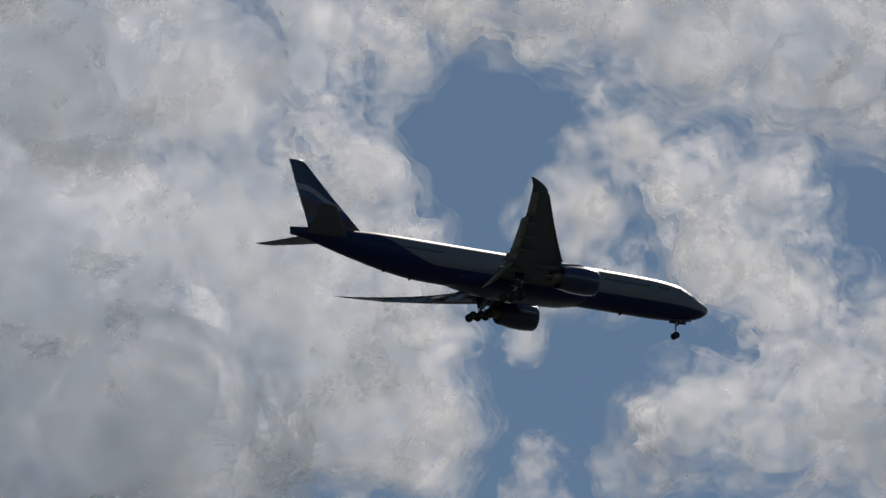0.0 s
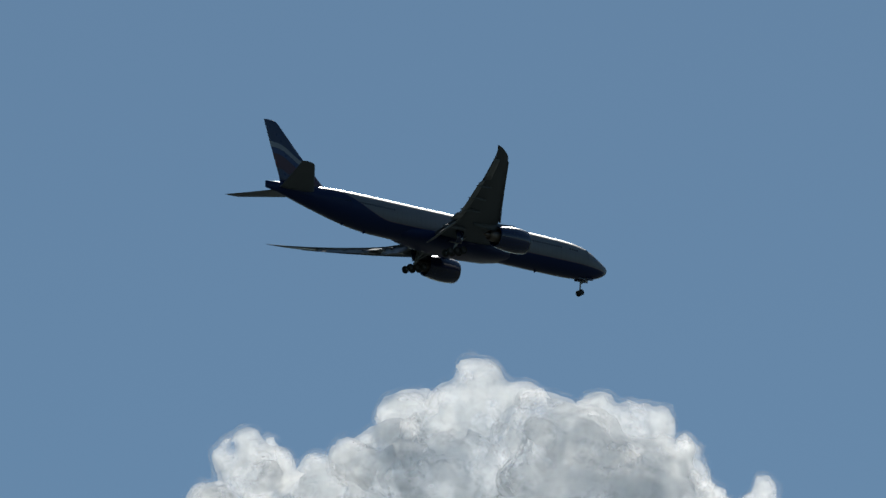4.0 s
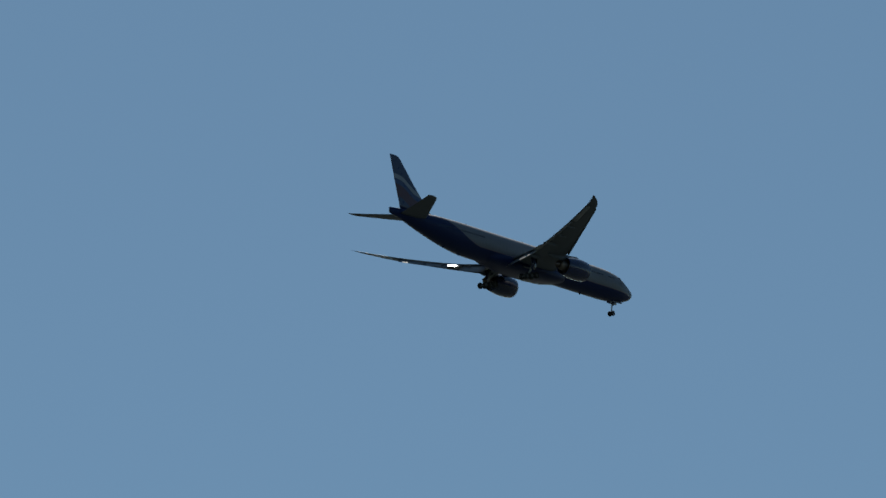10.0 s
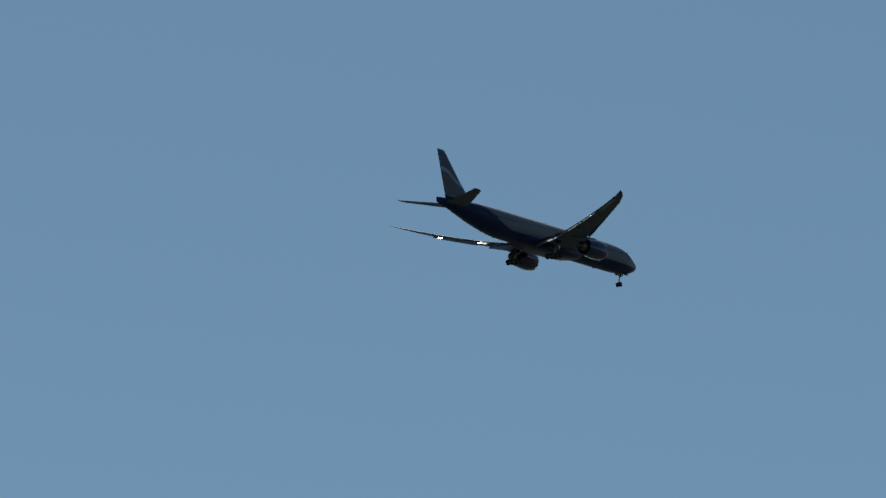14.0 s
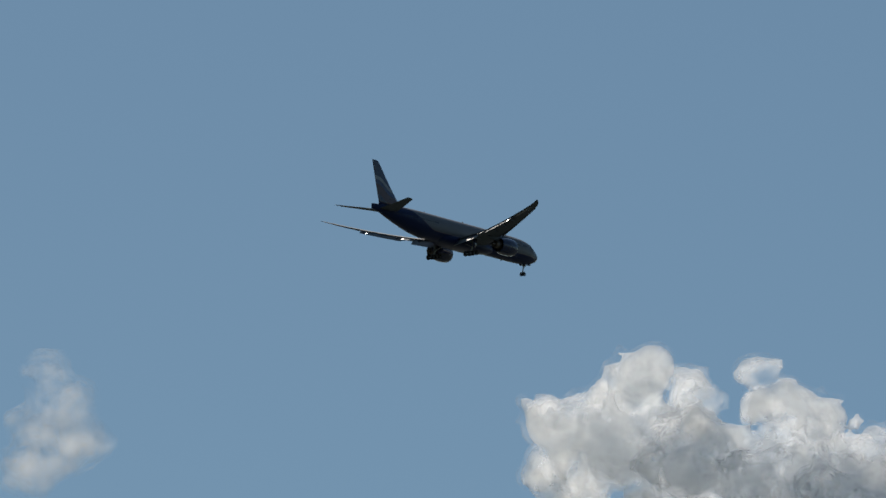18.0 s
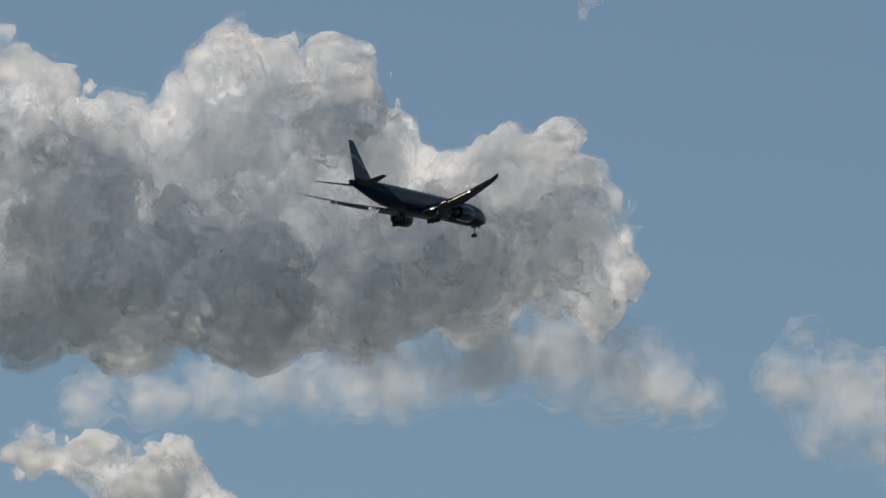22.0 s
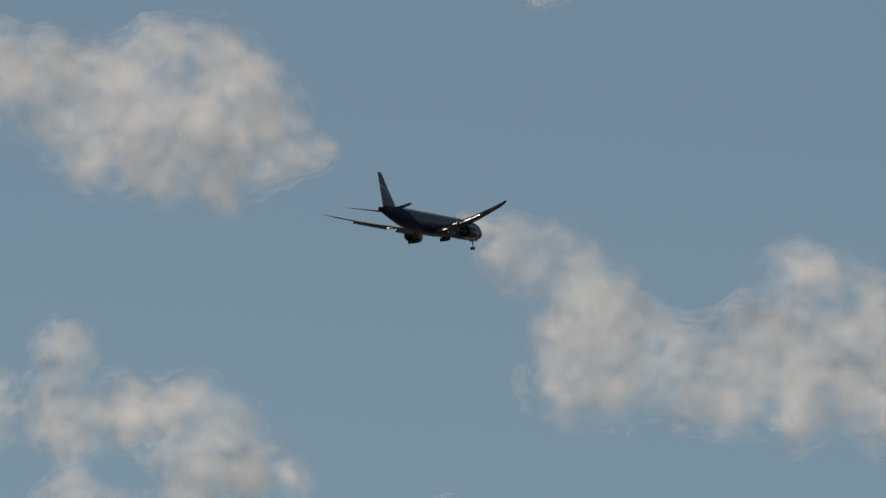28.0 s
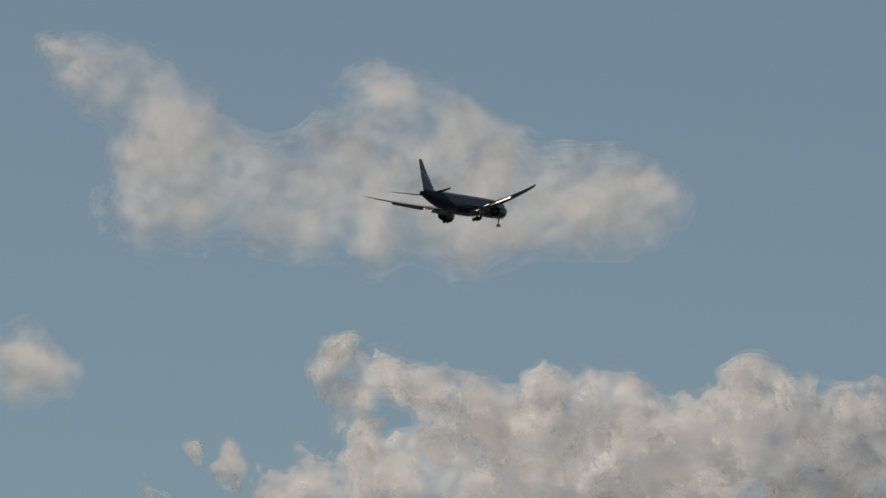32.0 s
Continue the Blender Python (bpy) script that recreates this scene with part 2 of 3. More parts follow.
def make_airliner():
    body_mat, fin_mat = livery_material(), fin_material()
    grey = paint("wing_paint", (0.12, 0.135, 0.155), 0.62, 0.0, 0.05)
    grey.node_tree.nodes["Principled BSDF"].inputs["Specular IOR Level"].default_value = 0.15
    flap_mat = paint("flap_paint", (0.2, 0.21, 0.22), 0.3, 0.0, 0.08)
    flap_mat.node_tree.nodes["Principled BSDF"].inputs["Specular IOR Level"].default_value = 0.2
    navy = paint("nacelle_paint", NAVY, 0.2, 0.0, 0.2, 0.5)
    lip = paint("dull_metal", (0.13, 0.14, 0.16), 0.45, 0.6, 0.3)
    hub = paint("hub_paint", (0.08, 0.08, 0.085), 0.5, 0.3, 0.4)
    hot = paint("hot_metal", (0.2, 0.17, 0.15), 0.4, 1.0, 0.4)
    dark = paint("dark_glass", (0.008, 0.01, 0.012), 0.08, 0.0, 0.05, 0.5)
    strut_mat = paint("strut_paint", (0.35, 0.36, 0.36), 0.4, 0.2, 0.5, 0.0, 3.0)
    rubber = paint("rubber", (0.02, 0.02, 0.02), 0.85, 0.0, 0.3, 0.0, 3.0)
    plane = tagged(new("airliner"), "silver and navy twin-engine airliner in the air with landing gear lowered", "airliner")
    plane.empty_display_size = 5

    # fuselage
    bm = bmesh.new()
    stations = [0, 0.08, 0.2, 0.4, 0.7, 1.05, 1.5, 2, 2.6, 3.2, 3.9, 4.7, 5.6, 6.6, 7.8, 9, 10.5, 12] + list(range(14, 48, 3)) + [48 + 1.25 * i for i in range(20)] + [73.3]
    loft(bm, [[body_point(a, 2 * math.pi * i / 56) for i in range(56)] for a in stations])
    body = part("fuselage", bm, body_mat, plane)
    # belly fairing between the wings
    bm = bmesh.new()
    rings = []
    for a, w, low in ((21.5, 1.6, -3.0), (23.5, 2.6, -3.35), (26, 3.25, -3.75), (30, 3.5, -3.95), (37, 3.5, -3.95), (41, 3.15, -3.8), (44.5, 2.5, -3.4), (47.0, 1.6, -3.0)):
        top = -0.9
        rings.append([(NOSE - a, w * math.copysign(abs(math.cos(t)) ** 0.75, math.cos(t)), (top + low) / 2 + (top - low) / 2 * math.copysign(abs(math.sin(t)) ** 0.75, math.sin(t))) for t in [2 * math.pi * i / 32 for i in range(32)]])
    loft(bm, rings)
    part("belly_fairing", bm, body_mat, plane)

    # cockpit glass
    for side in (1, -1):
        for a0, a1, g0, g1 in ((2.1, 3.05, 62, 88), (2.5, 3.5, 37, 60), (3.15, 4.25, 22, 36)):
            bm = bmesh.new()
            grid = []
            for i in range(5):
                g = g0 + (g1 - g0) * i / 4
                row = []
                for j in range(4):
                    p = body_point(a0 + (a1 - a0) * j / 3, radians(g), 0.012)
                    row.append((p.x, side * p.y, p.z))
                grid.append(row)
            loft(bm, grid, False, False)
            part("cockpit_window", bm, dark, body, "dark cockpit pane")
    # cabin windows and doors
    for side in (1, -1):
        shared = None
        for k in range(104):
            a = 8.6 + k * 0.508
            if any(abs(a - d) < 0.75 for d in (11.0, 20.7, 30.6, 42.5, 56.5)):
                continue
            if shared is None or a > 48 or a < 14:
                w, top, bottom = smooth_table(BODY, a)
                mid, half = (top + bottom) / 2, (top - bottom) / 2
                bm = bmesh.new()
                rim = []
                for t in [2 * math.pi * i / 8 for i in range(8)]:
                    zz = 0.62 + 0.2 * math.sin(t)
                    rim.append((zz, 0.14 * math.cos(t), w * math.sqrt(max(0.0, 1 - ((zz - mid) / half) ** 2))))
                loft(bm, [[(dx, side * (yy + out), zz) for zz, dx, yy in rim] for out in (-0.02, 0.016)])
                pane = part("cabin_window", bm, dark, body, "", False)
                pane.location.x = NOSE - a
                if 14 <= a <= 48:
                    shared = pane.data
            else:
                pane = new("cabin_window", shared)
                pane.parent = body
                pane.location.x = NOSE - a
        for d in (6.4, 11.0, 20.7, 30.6, 42.5, 56.5):
            bm = bmesh.new()
            w, top, bottom = smooth_table(BODY, d)
            mid, half = (top + bottom) / 2, (top - bottom) / 2
            grid = [[(NOSE - d + dx, side * ((w + 0.012) * math.sqrt(max(0.0, 1 - ((zz - mid) / half) ** 2)) + 0.012), zz) for dx in (-0.53, 0, 0.53)] for zz in (-0.5, 0.0, 0.5, 0.95, 1.35)]
            loft(bm, grid, False, False)
            part("door", bm, body_mat, body)

    # wings
    for side in (1, -1):
        bm = bmesh.new()
        ys = [2.4 + (29.6 - 2.4) * i / 16 for i in range(17)] + [30.2, 30.9, 31.4, 31.8, 32.05, 32.2]
        rings = []
        for y in ys:
            le, chord, thick = smooth_table(WING, y)
            twist = radians(2.5 - 4.0 * (y - 2.4) / 30)
            z0 = wing_z(y)
            keep = []
            for ax, up in aerofoil(chord, thick):
                keep.append((NOSE - le - ax, side * y, z0 + up + (0.3 * chord - ax) * math.sin(twist)))
            rings.append(keep)
        loft(bm, rings)
        wing = part("wing", bm, grey, plane, "swept grey wing with raked tip")
        # leading edge slats
        for y0, y1 in ((4.2, 8.2), (11.2, 15.4), (15.5, 19.7), (19.8, 24.0), (24.1, 28.6)):
            bm = bmesh.new()
            rings = []
            for y in (y0, (y0 + y1) / 2, y1):
                le, chord, thick = smooth_table(WING, y)
                s = 0.14 * chord if chord < 9 else 1.2
                tz = wing_z(y) - 0.22 * s + (0.3 * chord) * math.sin(radians(2.5 - 4.0 * (y - 2.4) / 30))
                rings.append([(NOSE - le + 0.35 * s - s * u, side * y, tz + s * v) for u, v in ((0, -0.12), (0.1, 0.12), (0.4, 0.32), (1.0, 0.5), (0.95, 0.44), (0.5, 0.14), (0.3, -0.1), (0.1, -0.2))])
            loft(bm, rings)
            part("slat", bm, grey, wing)
        # trailing edge flaps, lowered
        for y0, y1, c0, c1, drop in ((3.3, 9.7, 3.5, 2.7, 34), (10.0, 12.3, 2.5, 2.3, 16), (12.5, 22.6, 2.3, 1.6, 29), (22.9, 28.8, 1.5, 1.15, 5)):
            bm = bmesh.new()
            rings = []
            for i in range(5):
                f = i / 4
                y, c = y0 + (y1 - y0) * f, c0 + (c1 - c0) * f
                le, chord, thick = smooth_table(WING, y)
                tw = math.sin(radians(2.5 - 4.0 * (y - 2.4) / 30))
                ax0 = chord - 0.3 * c if drop > 5 else chord - c
                z0 = wing_z(y) + (0.3 * chord - chord) * tw - (0.02 if drop < 5 else 0.16)
                cd, sn = math.cos(radians(drop)), math.sin(radians(drop))
                rings.append([(NOSE - le - ax0 - (ax * cd + up * sn), side * y, z0 + up * cd - ax * sn) for ax, up in aerofoil(c, 0.13, 6)])
            loft(bm, rings)
            part("flap" if drop > 5 else "aileron", bm, flap_mat, wing, "lowered pale grey flap" if drop > 5 else "")
        # flap track fairings
        for y, ln in ((7.6, 5.2), (13.6, 4.4), (17.4, 3.8), (21.2, 3.2)):
            le, chord, thick = smooth_table(WING, y)
            bm = bmesh.new()
            rings = []
            for i in range(9):
                u = i / 8
                r = 0.25 * math.sin(math.pi * min(1, 0.04 + u * 0.93)) ** 0.7 * ln / 4.5
                a = le + chord - ln * 0.72 + ln * u
                zc = wing_z(y) - 0.5 - 0.32 * max(0, u - 0.5) * ln / 4 - (0.7 * chord) * math.sin(radians(2.5 - 4.0 * (y - 2.4) / 30))
                rings.append([(NOSE - a, side * y + 0.75 * r * math.cos(t), zc + 1.25 * r * math.sin(t)) for t in [2 * math.pi * j / 10 for j in range(10)]])
            loft(bm, rings)
            part("flap_track_fairing", bm, grey, wing)

        # engine
        cy, cz = side * 9.7, -2.95
        bm = bmesh.new()
        lathe(bm, [(27.20, 1.52), (26.30, 1.58), (25.75, 1.7), (25.55, 1.83), (25.60, 1.93), (26.00, 2.05), (27.20, 2.17), (28.60, 2.17), (30.00, 2.05), (31.40, 1.82), (31.90, 1.72), (31.88, 1.62), (30.50, 1.6)], (cy, cz))
        engine = part("nacelle", bm, navy, plane, "navy engine nacelle")
        bm = bmesh.new()
        lathe(bm, [(26.60, 1.55), (25.85, 1.66), (25.53, 1.83), (25.58, 1.95), (25.90, 2.04)], (cy, cz))
        part("inlet_lip", bm, lip, engine, "dull metal inlet lip")
        bm = bmesh.new()
        lathe(bm, [(26.50, 0.03), (26.75, 0.3), (27.10, 0.5), (27.10, 1.53)], (cy, cz))
        part("fan", bm, hot, engine, "dark fan disc with spinner")
        bm = bmesh.new()
        lathe(bm, [(30.50, 1.58), (30.90, 1.2), (32.30, 1.0), (33.40, 0.78), (33.38, 0.7), (32.60, 0.7)], (cy, cz))
        part("core_nozzle", bm, hot, engine)
        bm = bmesh.new()
        lathe(bm, [(32.50, 0.62), (33.40, 0.5), (34.20, 0.18), (34.50, 0.02)], (cy, cz), 24)
        part("exhaust_cone", bm, hot, engine)
        bm = bmesh.new()
        zt = wing_z(9.7)
        rings = []
        for a, hw, lo, hi in ((26.80, 0.12, cz + 2.0, cz + 2.16), (28.20, 0.3, cz + 1.9, cz + 2.5), (30.30, 0.36, cz + 1.6, zt + 0.25), (32.50, 0.36, cz + 0.9, zt + 0.2), (34.0, 0.28, cz + 0.95, zt), (36.5, 0.1, zt - 0.75, zt - 0.3)):
            rings.append([(NOSE - a, cy - hw, lo), (NOSE - a, cy - hw, hi), (NOSE - a, cy + hw, hi), (NOSE - a, cy + hw, lo)])
        loft(bm, rings)
        part("pylon", bm, grey, engine)
        bm = bmesh.new()
        slab(bm, [(NOSE - 27.60, cy - side * 1.45, cz + 1.5), (NOSE - 29.60, cy - side * 1.45, cz + 1.5), (NOSE - 29.60, cy - side * 2.0, cz + 2.15), (NOSE - 28.60, cy - side * 2.0, cz + 2.15)], 0.05)
        part("strake", bm, navy, engine)

        # tailplane
        bm = bmesh.new()
        rings = []
        for y, le, chord in ((0.9, 63.6, 7.4), (1.8, 64.4, 6.8), (6.0, 67.5, 4.75), (10.2, 70.65, 2.85), (10.6, 71.2, 2.5), (10.77, 71.9, 1.9)):
            rings.append([(NOSE - le - ax, side * y, 1.1 + 0.14 * (y - 1.0) + up) for ax, up in aerofoil(chord, 0.09)])
        loft(bm, rings)
        part("tailplane", bm, grey, plane, "grey horizontal tailplane")

        # main landing gear: six-wheel bogie, front wheels tilted up
        bm = bmesh.new()
        top, low = Vector((NOSE - 36.4, side * 5.7, -1.7)), Vector((NOSE - 37.5, side * 5.5, -5.55))
        rod(bm, top, low, 0.26, 12, 0.2)
        rod(bm, (NOSE - 34.2, side * 4.6, -2.2), low.lerp(top, 0.35), 0.11)
        rod(bm, (NOSE - 36.8, side * 2.6, -2.6), low.lerp(top, 0.4), 0.11)
        rod(bm, low.lerp(top, 0.3) + Vector((-0.35, 0, 0)), low + Vector((-0.3, 0, 0.1)), 0.07)
        gear = part("main_gear", bm, strut_mat, plane, "six-wheel main landing gear, lowered")
        bm = bmesh.new()
        tilt = radians(13)
        ahead = Vector((math.cos(tilt), 0, math.sin(tilt)))
        rod(bm, low - ahead * 1.5, low + ahead * 1.5, 0.17)
        for k in (-1, 0, 1):
            c = low + ahead * 1.46 * k
            rod(bm, c + Vector((0, -0.7, 0)), c + Vector((0, 0.7, 0)), 0.1)
        part("bogie_beam", bm, strut_mat, gear)
        for k in (-1, 0, 1):
            for s in (-1, 1):
                c = low + ahead * 1.46 * k + Vector((0, 0.7 * s, 0))
                wheel_mesh("tyre", c, 0.66, 0.5, gear, rubber, hub)
        bm = bmesh.new()
        slab(bm, [(NOSE - 35.9, side * 6.25, -1.9), (NOSE - 37.6, side * 6.25, -1.9), (NOSE - 37.5, side * 6.05, -4.1), (NOSE - 36.3, side * 6.05, -4.1)], 0.06)
        part("gear_door", bm, navy, gear)

    # fin
    bm = bmesh.new()
    rings = []
    for z, le, te in ((2.2, 59.4, 70.2), (3.2, 61.2, 70.4), (8.0, 66.2, 71.95), (12.3, 70.25, 73.25), (12.8, 70.85, 73.4), (12.95, 71.5, 73.42)):
        chord = te - le
        rings.append([(NOSE - le - ax, up, z) for ax, up in aerofoil(chord, 0.09)])
    loft(bm, rings)
    part("fin", bm, fin_mat, plane, "navy tail fin with a waving tricolour flag")

    # nose gear
    bm = bmesh.new()
    low = Vector((NOSE - 5.9, 0, -5.72))
    rod(bm, (NOSE - 5.6, 0, -2.6), low, 0.15, 12, 0.12)
    rod(bm, (NOSE - 4.2, 0, -2.75), (NOSE - 5.75, 0, -4.0), 0.07)
    rod(bm, low + Vector((0, -0.42, 0)), low + Vector((0, 0.42, 0)), 0.08)
    rod(bm, (NOSE - 5.45, -0.25, -3.9), (NOSE - 5.45, 0.25, -3.9), 0.11)
    gear = part("nose_gear", bm, strut_mat, plane, "twin-wheel nose landing gear, lowered")
    for s in (-1, 1):
        wheel_mesh("tyre", low + Vector((0, 0.4 * s, 0)), 0.54, 0.4, gear, rubber, hub)
        bm = bmesh.new()
        slab(bm, [(NOSE - 3.5, 0.62 * s, -2.6), (NOSE - 5.0, 0.62 * s, -2.75), (NOSE - 5.0, 0.78 * s, -3.5), (NOSE - 3.5, 0.78 * s, -3.35)], 0.05)
        part("gear_door", bm, navy, gear)
        bm = bmesh.new()
        slab(bm, [(NOSE - 5.1, 0.5 * s, -2.75), (NOSE - 6.6, 0.5 * s, -2.85), (NOSE - 6.6, 0.62 * s, -3.55), (NOSE - 5.1, 0.62 * s, -3.5)], 0.05)
        part("gear_door", bm, navy, gear)
    # aerials
    for a, s, h in ((18.0, 1, 0.5), (33.0, 1, 0.45), (50.0, 1, 0.35), (15.5, -1, 0.45), (52.5, -1, 0.45), (57.0, -1, 0.4)):
        bm = bmesh.new()
        w, top, bottom = smooth_table(BODY, a)
        z0 = top - 0.03 if s > 0 else bottom + 0.03
        loft(bm, [[(NOSE - a - 0.35 + dx, dy, z0) for dx, dy in ((0, 0), (0.3, 0.04), (0.7, 0), (0.3, -0.04))], [(NOSE - a - 0.5 + dx, dy, z0 + s * h) for dx, dy in ((0, 0), (0.15, 0.02), (0.35, 0), (0.15, -0.02))]])
        part("aerial", bm, body_mat, body)
    return plane


# ---- bird ----
def make_bird():
    """A small dark bird that crosses the sky with spread wings."""
    plumage = paint("plumage", (0.03, 0.027, 0.025), 0.8, 0.0, 0.3, 0.0, 20.0)
    bird = tagged(new("bird"), "small dark bird gliding with spread wings", "bird")
    bm = bmesh.new()
    rings = []
    for x, r in ((0.13, 0.006), (0.115, 0.028), (0.09, 0.036), (0.05, 0.05), (0.0, 0.054), (-0.06, 0.036), (-0.1, 0.014)):
        rings.append([(x, r * math.cos(2 * math.pi * i / 10), r * math.sin(2 * math.pi * i / 10)) for i in range(10)])
    loft(bm, rings)
    part("body", bm, plumage, bird)
    for side in (1, -1):
        bm = bmesh.new()
        rings = []
        for y, x0, c, z in ((0.02, 0.05, 0.1, 0.01), (0.12, 0.07, 0.085, 0.04), (0.24, 0.03, 0.06, 0.05), (0.34, -0.05, 0.015, 0.04)):
            rings.append([(x0, side * y, z), (x0 - c * 0.4, side * y, z + 0.006), (x0 - c, side * y, z), (x0 - c * 0.4, side * y, z - 0.003)])
        loft(bm, rings)
        part("wing", bm, plumage, bird)
    bm = bmesh.new()
    loft(bm, [[(-0.08, -0.012, 0.003), (-0.08, 0.012, 0.003), (-0.08, 0.012, -0.003), (-0.08, -0.012, -0.003)], [(-0.19, -0.04, 0.002), (-0.19, 0.04, 0.002), (-0.19, 0.04, -0.002), (-0.19, -0.04, -0.002)]])
    part("tail", bm, plumage, bird)
    return bird


# ---- clouds ----
FAR = 4640.0


def sky_point(az, el, d):
    a, e = radians(az), radians(el)
    return Vector((math.sin(a) * math.cos(e), math.cos(a) * math.cos(e), math.sin(e))) * d + Vector((0, 0, 1.7))


def spectral(shape, lo, hi, power, rng):
    """Random field of unit spread with wavelengths between lo and hi cells."""
    f = np.fft.rfftn(rng.standard_normal(shape).astype(np.float32))
    k = np.sqrt(sum(g**2 for g in np.meshgrid(np.fft.fftfreq(shape[0]), np.fft.fftfreq(shape[1]), np.fft.rfftfreq(shape[2]), indexing="ij")))
    k = np.maximum(k, 1e-6)
    f *= k**-power * (k > 1 / lo * 0.999) * (k < 1 / hi) if lo > hi else 0
    out = np.fft.irfftn(f, s=shape).astype(np.float32)
    return out / out.std()


def surface(field, level):
    """Surface net of a 3D field: vertices in cells and quads across sign changes."""
    ins = field > level
    corner = sum(ins[i : ins.shape[0] - 1 + i, j : ins.shape[1] - 1 + j, k : ins.shape[2] - 1 + k].astype(np.int8) for i in (0, 1) for j in (0, 1) for k in (0, 1))
    cells = (corner > 0) & (corner < 8)
    index = np.full(cells.shape, -1, np.int64)
    index[cells] = np.arange(cells.sum())
    ci = np.argwhere(cells)
    acc, num = np.zeros((len(ci), 3)), np.zeros(len(ci))
    edges = []
    for ax in range(3):
        u, v = [a for a in range(3) if a != ax]
        for du in (0, 1):
            for dv in (0, 1):
                p = ci.copy()
                p[:, u] += du
                p[:, v] += dv
                q = p.copy()
                q[:, ax] += 1
                a, b = field[tuple(p.T)], field[tuple(q.T)]
                cross = (a > level) != (b > level)
                t = np.where(cross, (level - a) / np.where(cross, b - a, 1), 0)
                add = p.astype(float)
                add[:, ax] += t
                acc += add * cross[:, None]
                num += cross
    verts = acc / num[:, None]
    quads = []
    for ax in range(3):
        u, v = [(1, 2), (2, 0), (0, 1)][ax]
        lo = [slice(0, n - 1) if a == ax else slice(1, n - 1) for a, n in enumerate(field.shape)]
        hi = [slice(1, n) if a == ax else slice(1, n - 1) for a, n in enumerate(field.shape)]
        a, b = ins[tuple(lo)], ins[tuple(hi)]
        at = np.argwhere(a != b)
        flip = a[tuple(at.T)]
        at = at + np.array([0 if k == ax else 1 for k in range(3)])
        ring = []
        for du, dv in ((1, 1), (0, 1), (0, 0), (1, 0)):
            p = at.copy()
            p[:, u] -= du
            p[:, v] -= dv
            ring.append(index[tuple(p.T)])
        ring = np.stack(ring, 1)
        quads.append(np.where(flip[:, None], ring, ring[:, ::-1]))
    return verts, np.concatenate(quads)


def net_mesh(name, verts, quads, material):
    me = bpy.data.meshes.new(name)
    me.vertices.add(len(verts))
    me.vertices.foreach_set("co", verts.astype(np.float32).ravel())
    me.loops.add(quads.size)
    me.loops.foreach_set("vertex_index", quads.astype(np.int32).ravel())
    me.polygons.add(len(quads))
    me.polygons.foreach_set("loop_start", np.arange(0, quads.size, 4, dtype=np.int32))
    me.polygons.foreach_set("use_smooth", np.ones(len(quads), bool))
    me.update(calc_edges=True)
    me.materials.append(material)
    return me


def vapour(name, dense, wisp_scale=0.05, lo=0.3, hi=0.62, glow=0.5, grain=0.22, swirl=0.0, relief=0.0, tone=(0.97, 0.98, 0.99)):
    """Droplets that scatter light to both sides, coloured by tone; wisps of clear air run through the thinner layers.
    """
    m, nt, bsdf = node_material(name)
    out = nt.nodes["Material Output"]
    nt.nodes.remove(bsdf)
    co = nt.nodes.new("ShaderNodeTexCoord").outputs["Object"]
    diff, trans, both = nt.nodes.new("ShaderNodeBsdfDiffuse"), nt.nodes.new("ShaderNodeBsdfTranslucent"), nt.nodes.new("ShaderNodeMixShader")
    for n in (diff, trans):
        n.inputs[0].default_value = (*tone, 1)
    both.inputs[0].default_value = glow
    nt.links.new(diff.outputs[0], both.inputs[1])
    nt.links.new(trans.outputs[0], both.inputs[2])
    if relief > 0:
        bump = nt.nodes.new("ShaderNodeBump")
        bump.inputs["Strength"].default_value, bump.inputs["Distance"].default_value = relief, 3.0
        nt.links.new(noise_node(nt, co, 0.11, 3.0, 0.6), bump.inputs["Height"])
        for n in (diff, trans):
            nt.links.new(bump.outputs[0], n.inputs["Normal"])
    clear, mix = nt.nodes.new("ShaderNodeBsdfTransparent"), nt.nodes.new("ShaderNodeMixShader")
    nt.links.new(clear.outputs[0], mix.inputs[1])
    nt.links.new(both.outputs[0], mix.inputs[2])
    nt.links.new(mix.outputs[0], out.inputs["Surface"])
    if wisp_scale == 0:
        mix.inputs[0].default_value = dense
        return m
    big, fine = noise_node(nt, co, wisp_scale, 3.0, 0.62, swirl), noise_node(nt, co, wisp_scale * 6, 2.0, 0.68)
    dens = math_node(nt, "ADD", math_node(nt, "MULTIPLY", big, 1 - grain), math_node(nt, "MULTIPLY", fine, grain))
    ramp = nt.nodes.new("ShaderNodeMapRange")
    ramp.interpolation_type = "SMOOTHSTEP"
    for i, v in ((1, lo), (2, hi), (3, 0.0), (4, dense)):
        ramp.inputs[i].default_value = v
    nt.links.new(dens, ramp.inputs[0])
    nt.links.new(ramp.outputs[0], mix.inputs[0])
    return m


# blue of the clouds' shaded depths, put into the heart layers' colour
SHADE_BLUE = (0.9, 0.945, 1.0)
LIGHT_HEART = vapour("cloud_light_heart", 0.36, 0, glow=0.62, tone=SHADE_BLUE)
HEAVY = vapour("cloud_heavy_heart", 0.46, 0, glow=0.45, tone=SHADE_BLUE)
SHEET_HEART = vapour("cloud_sheet_heart", 0.24, 0, glow=0.42, tone=SHADE_BLUE)
HAZE_HEART = vapour("cloud_haze_heart", 0.12, 0, glow=0.42, tone=SHADE_BLUE)
VEIL = vapour("cloud_veil", 0.36, 0.05, 0.26, 0.6, 0.6, 0.12)
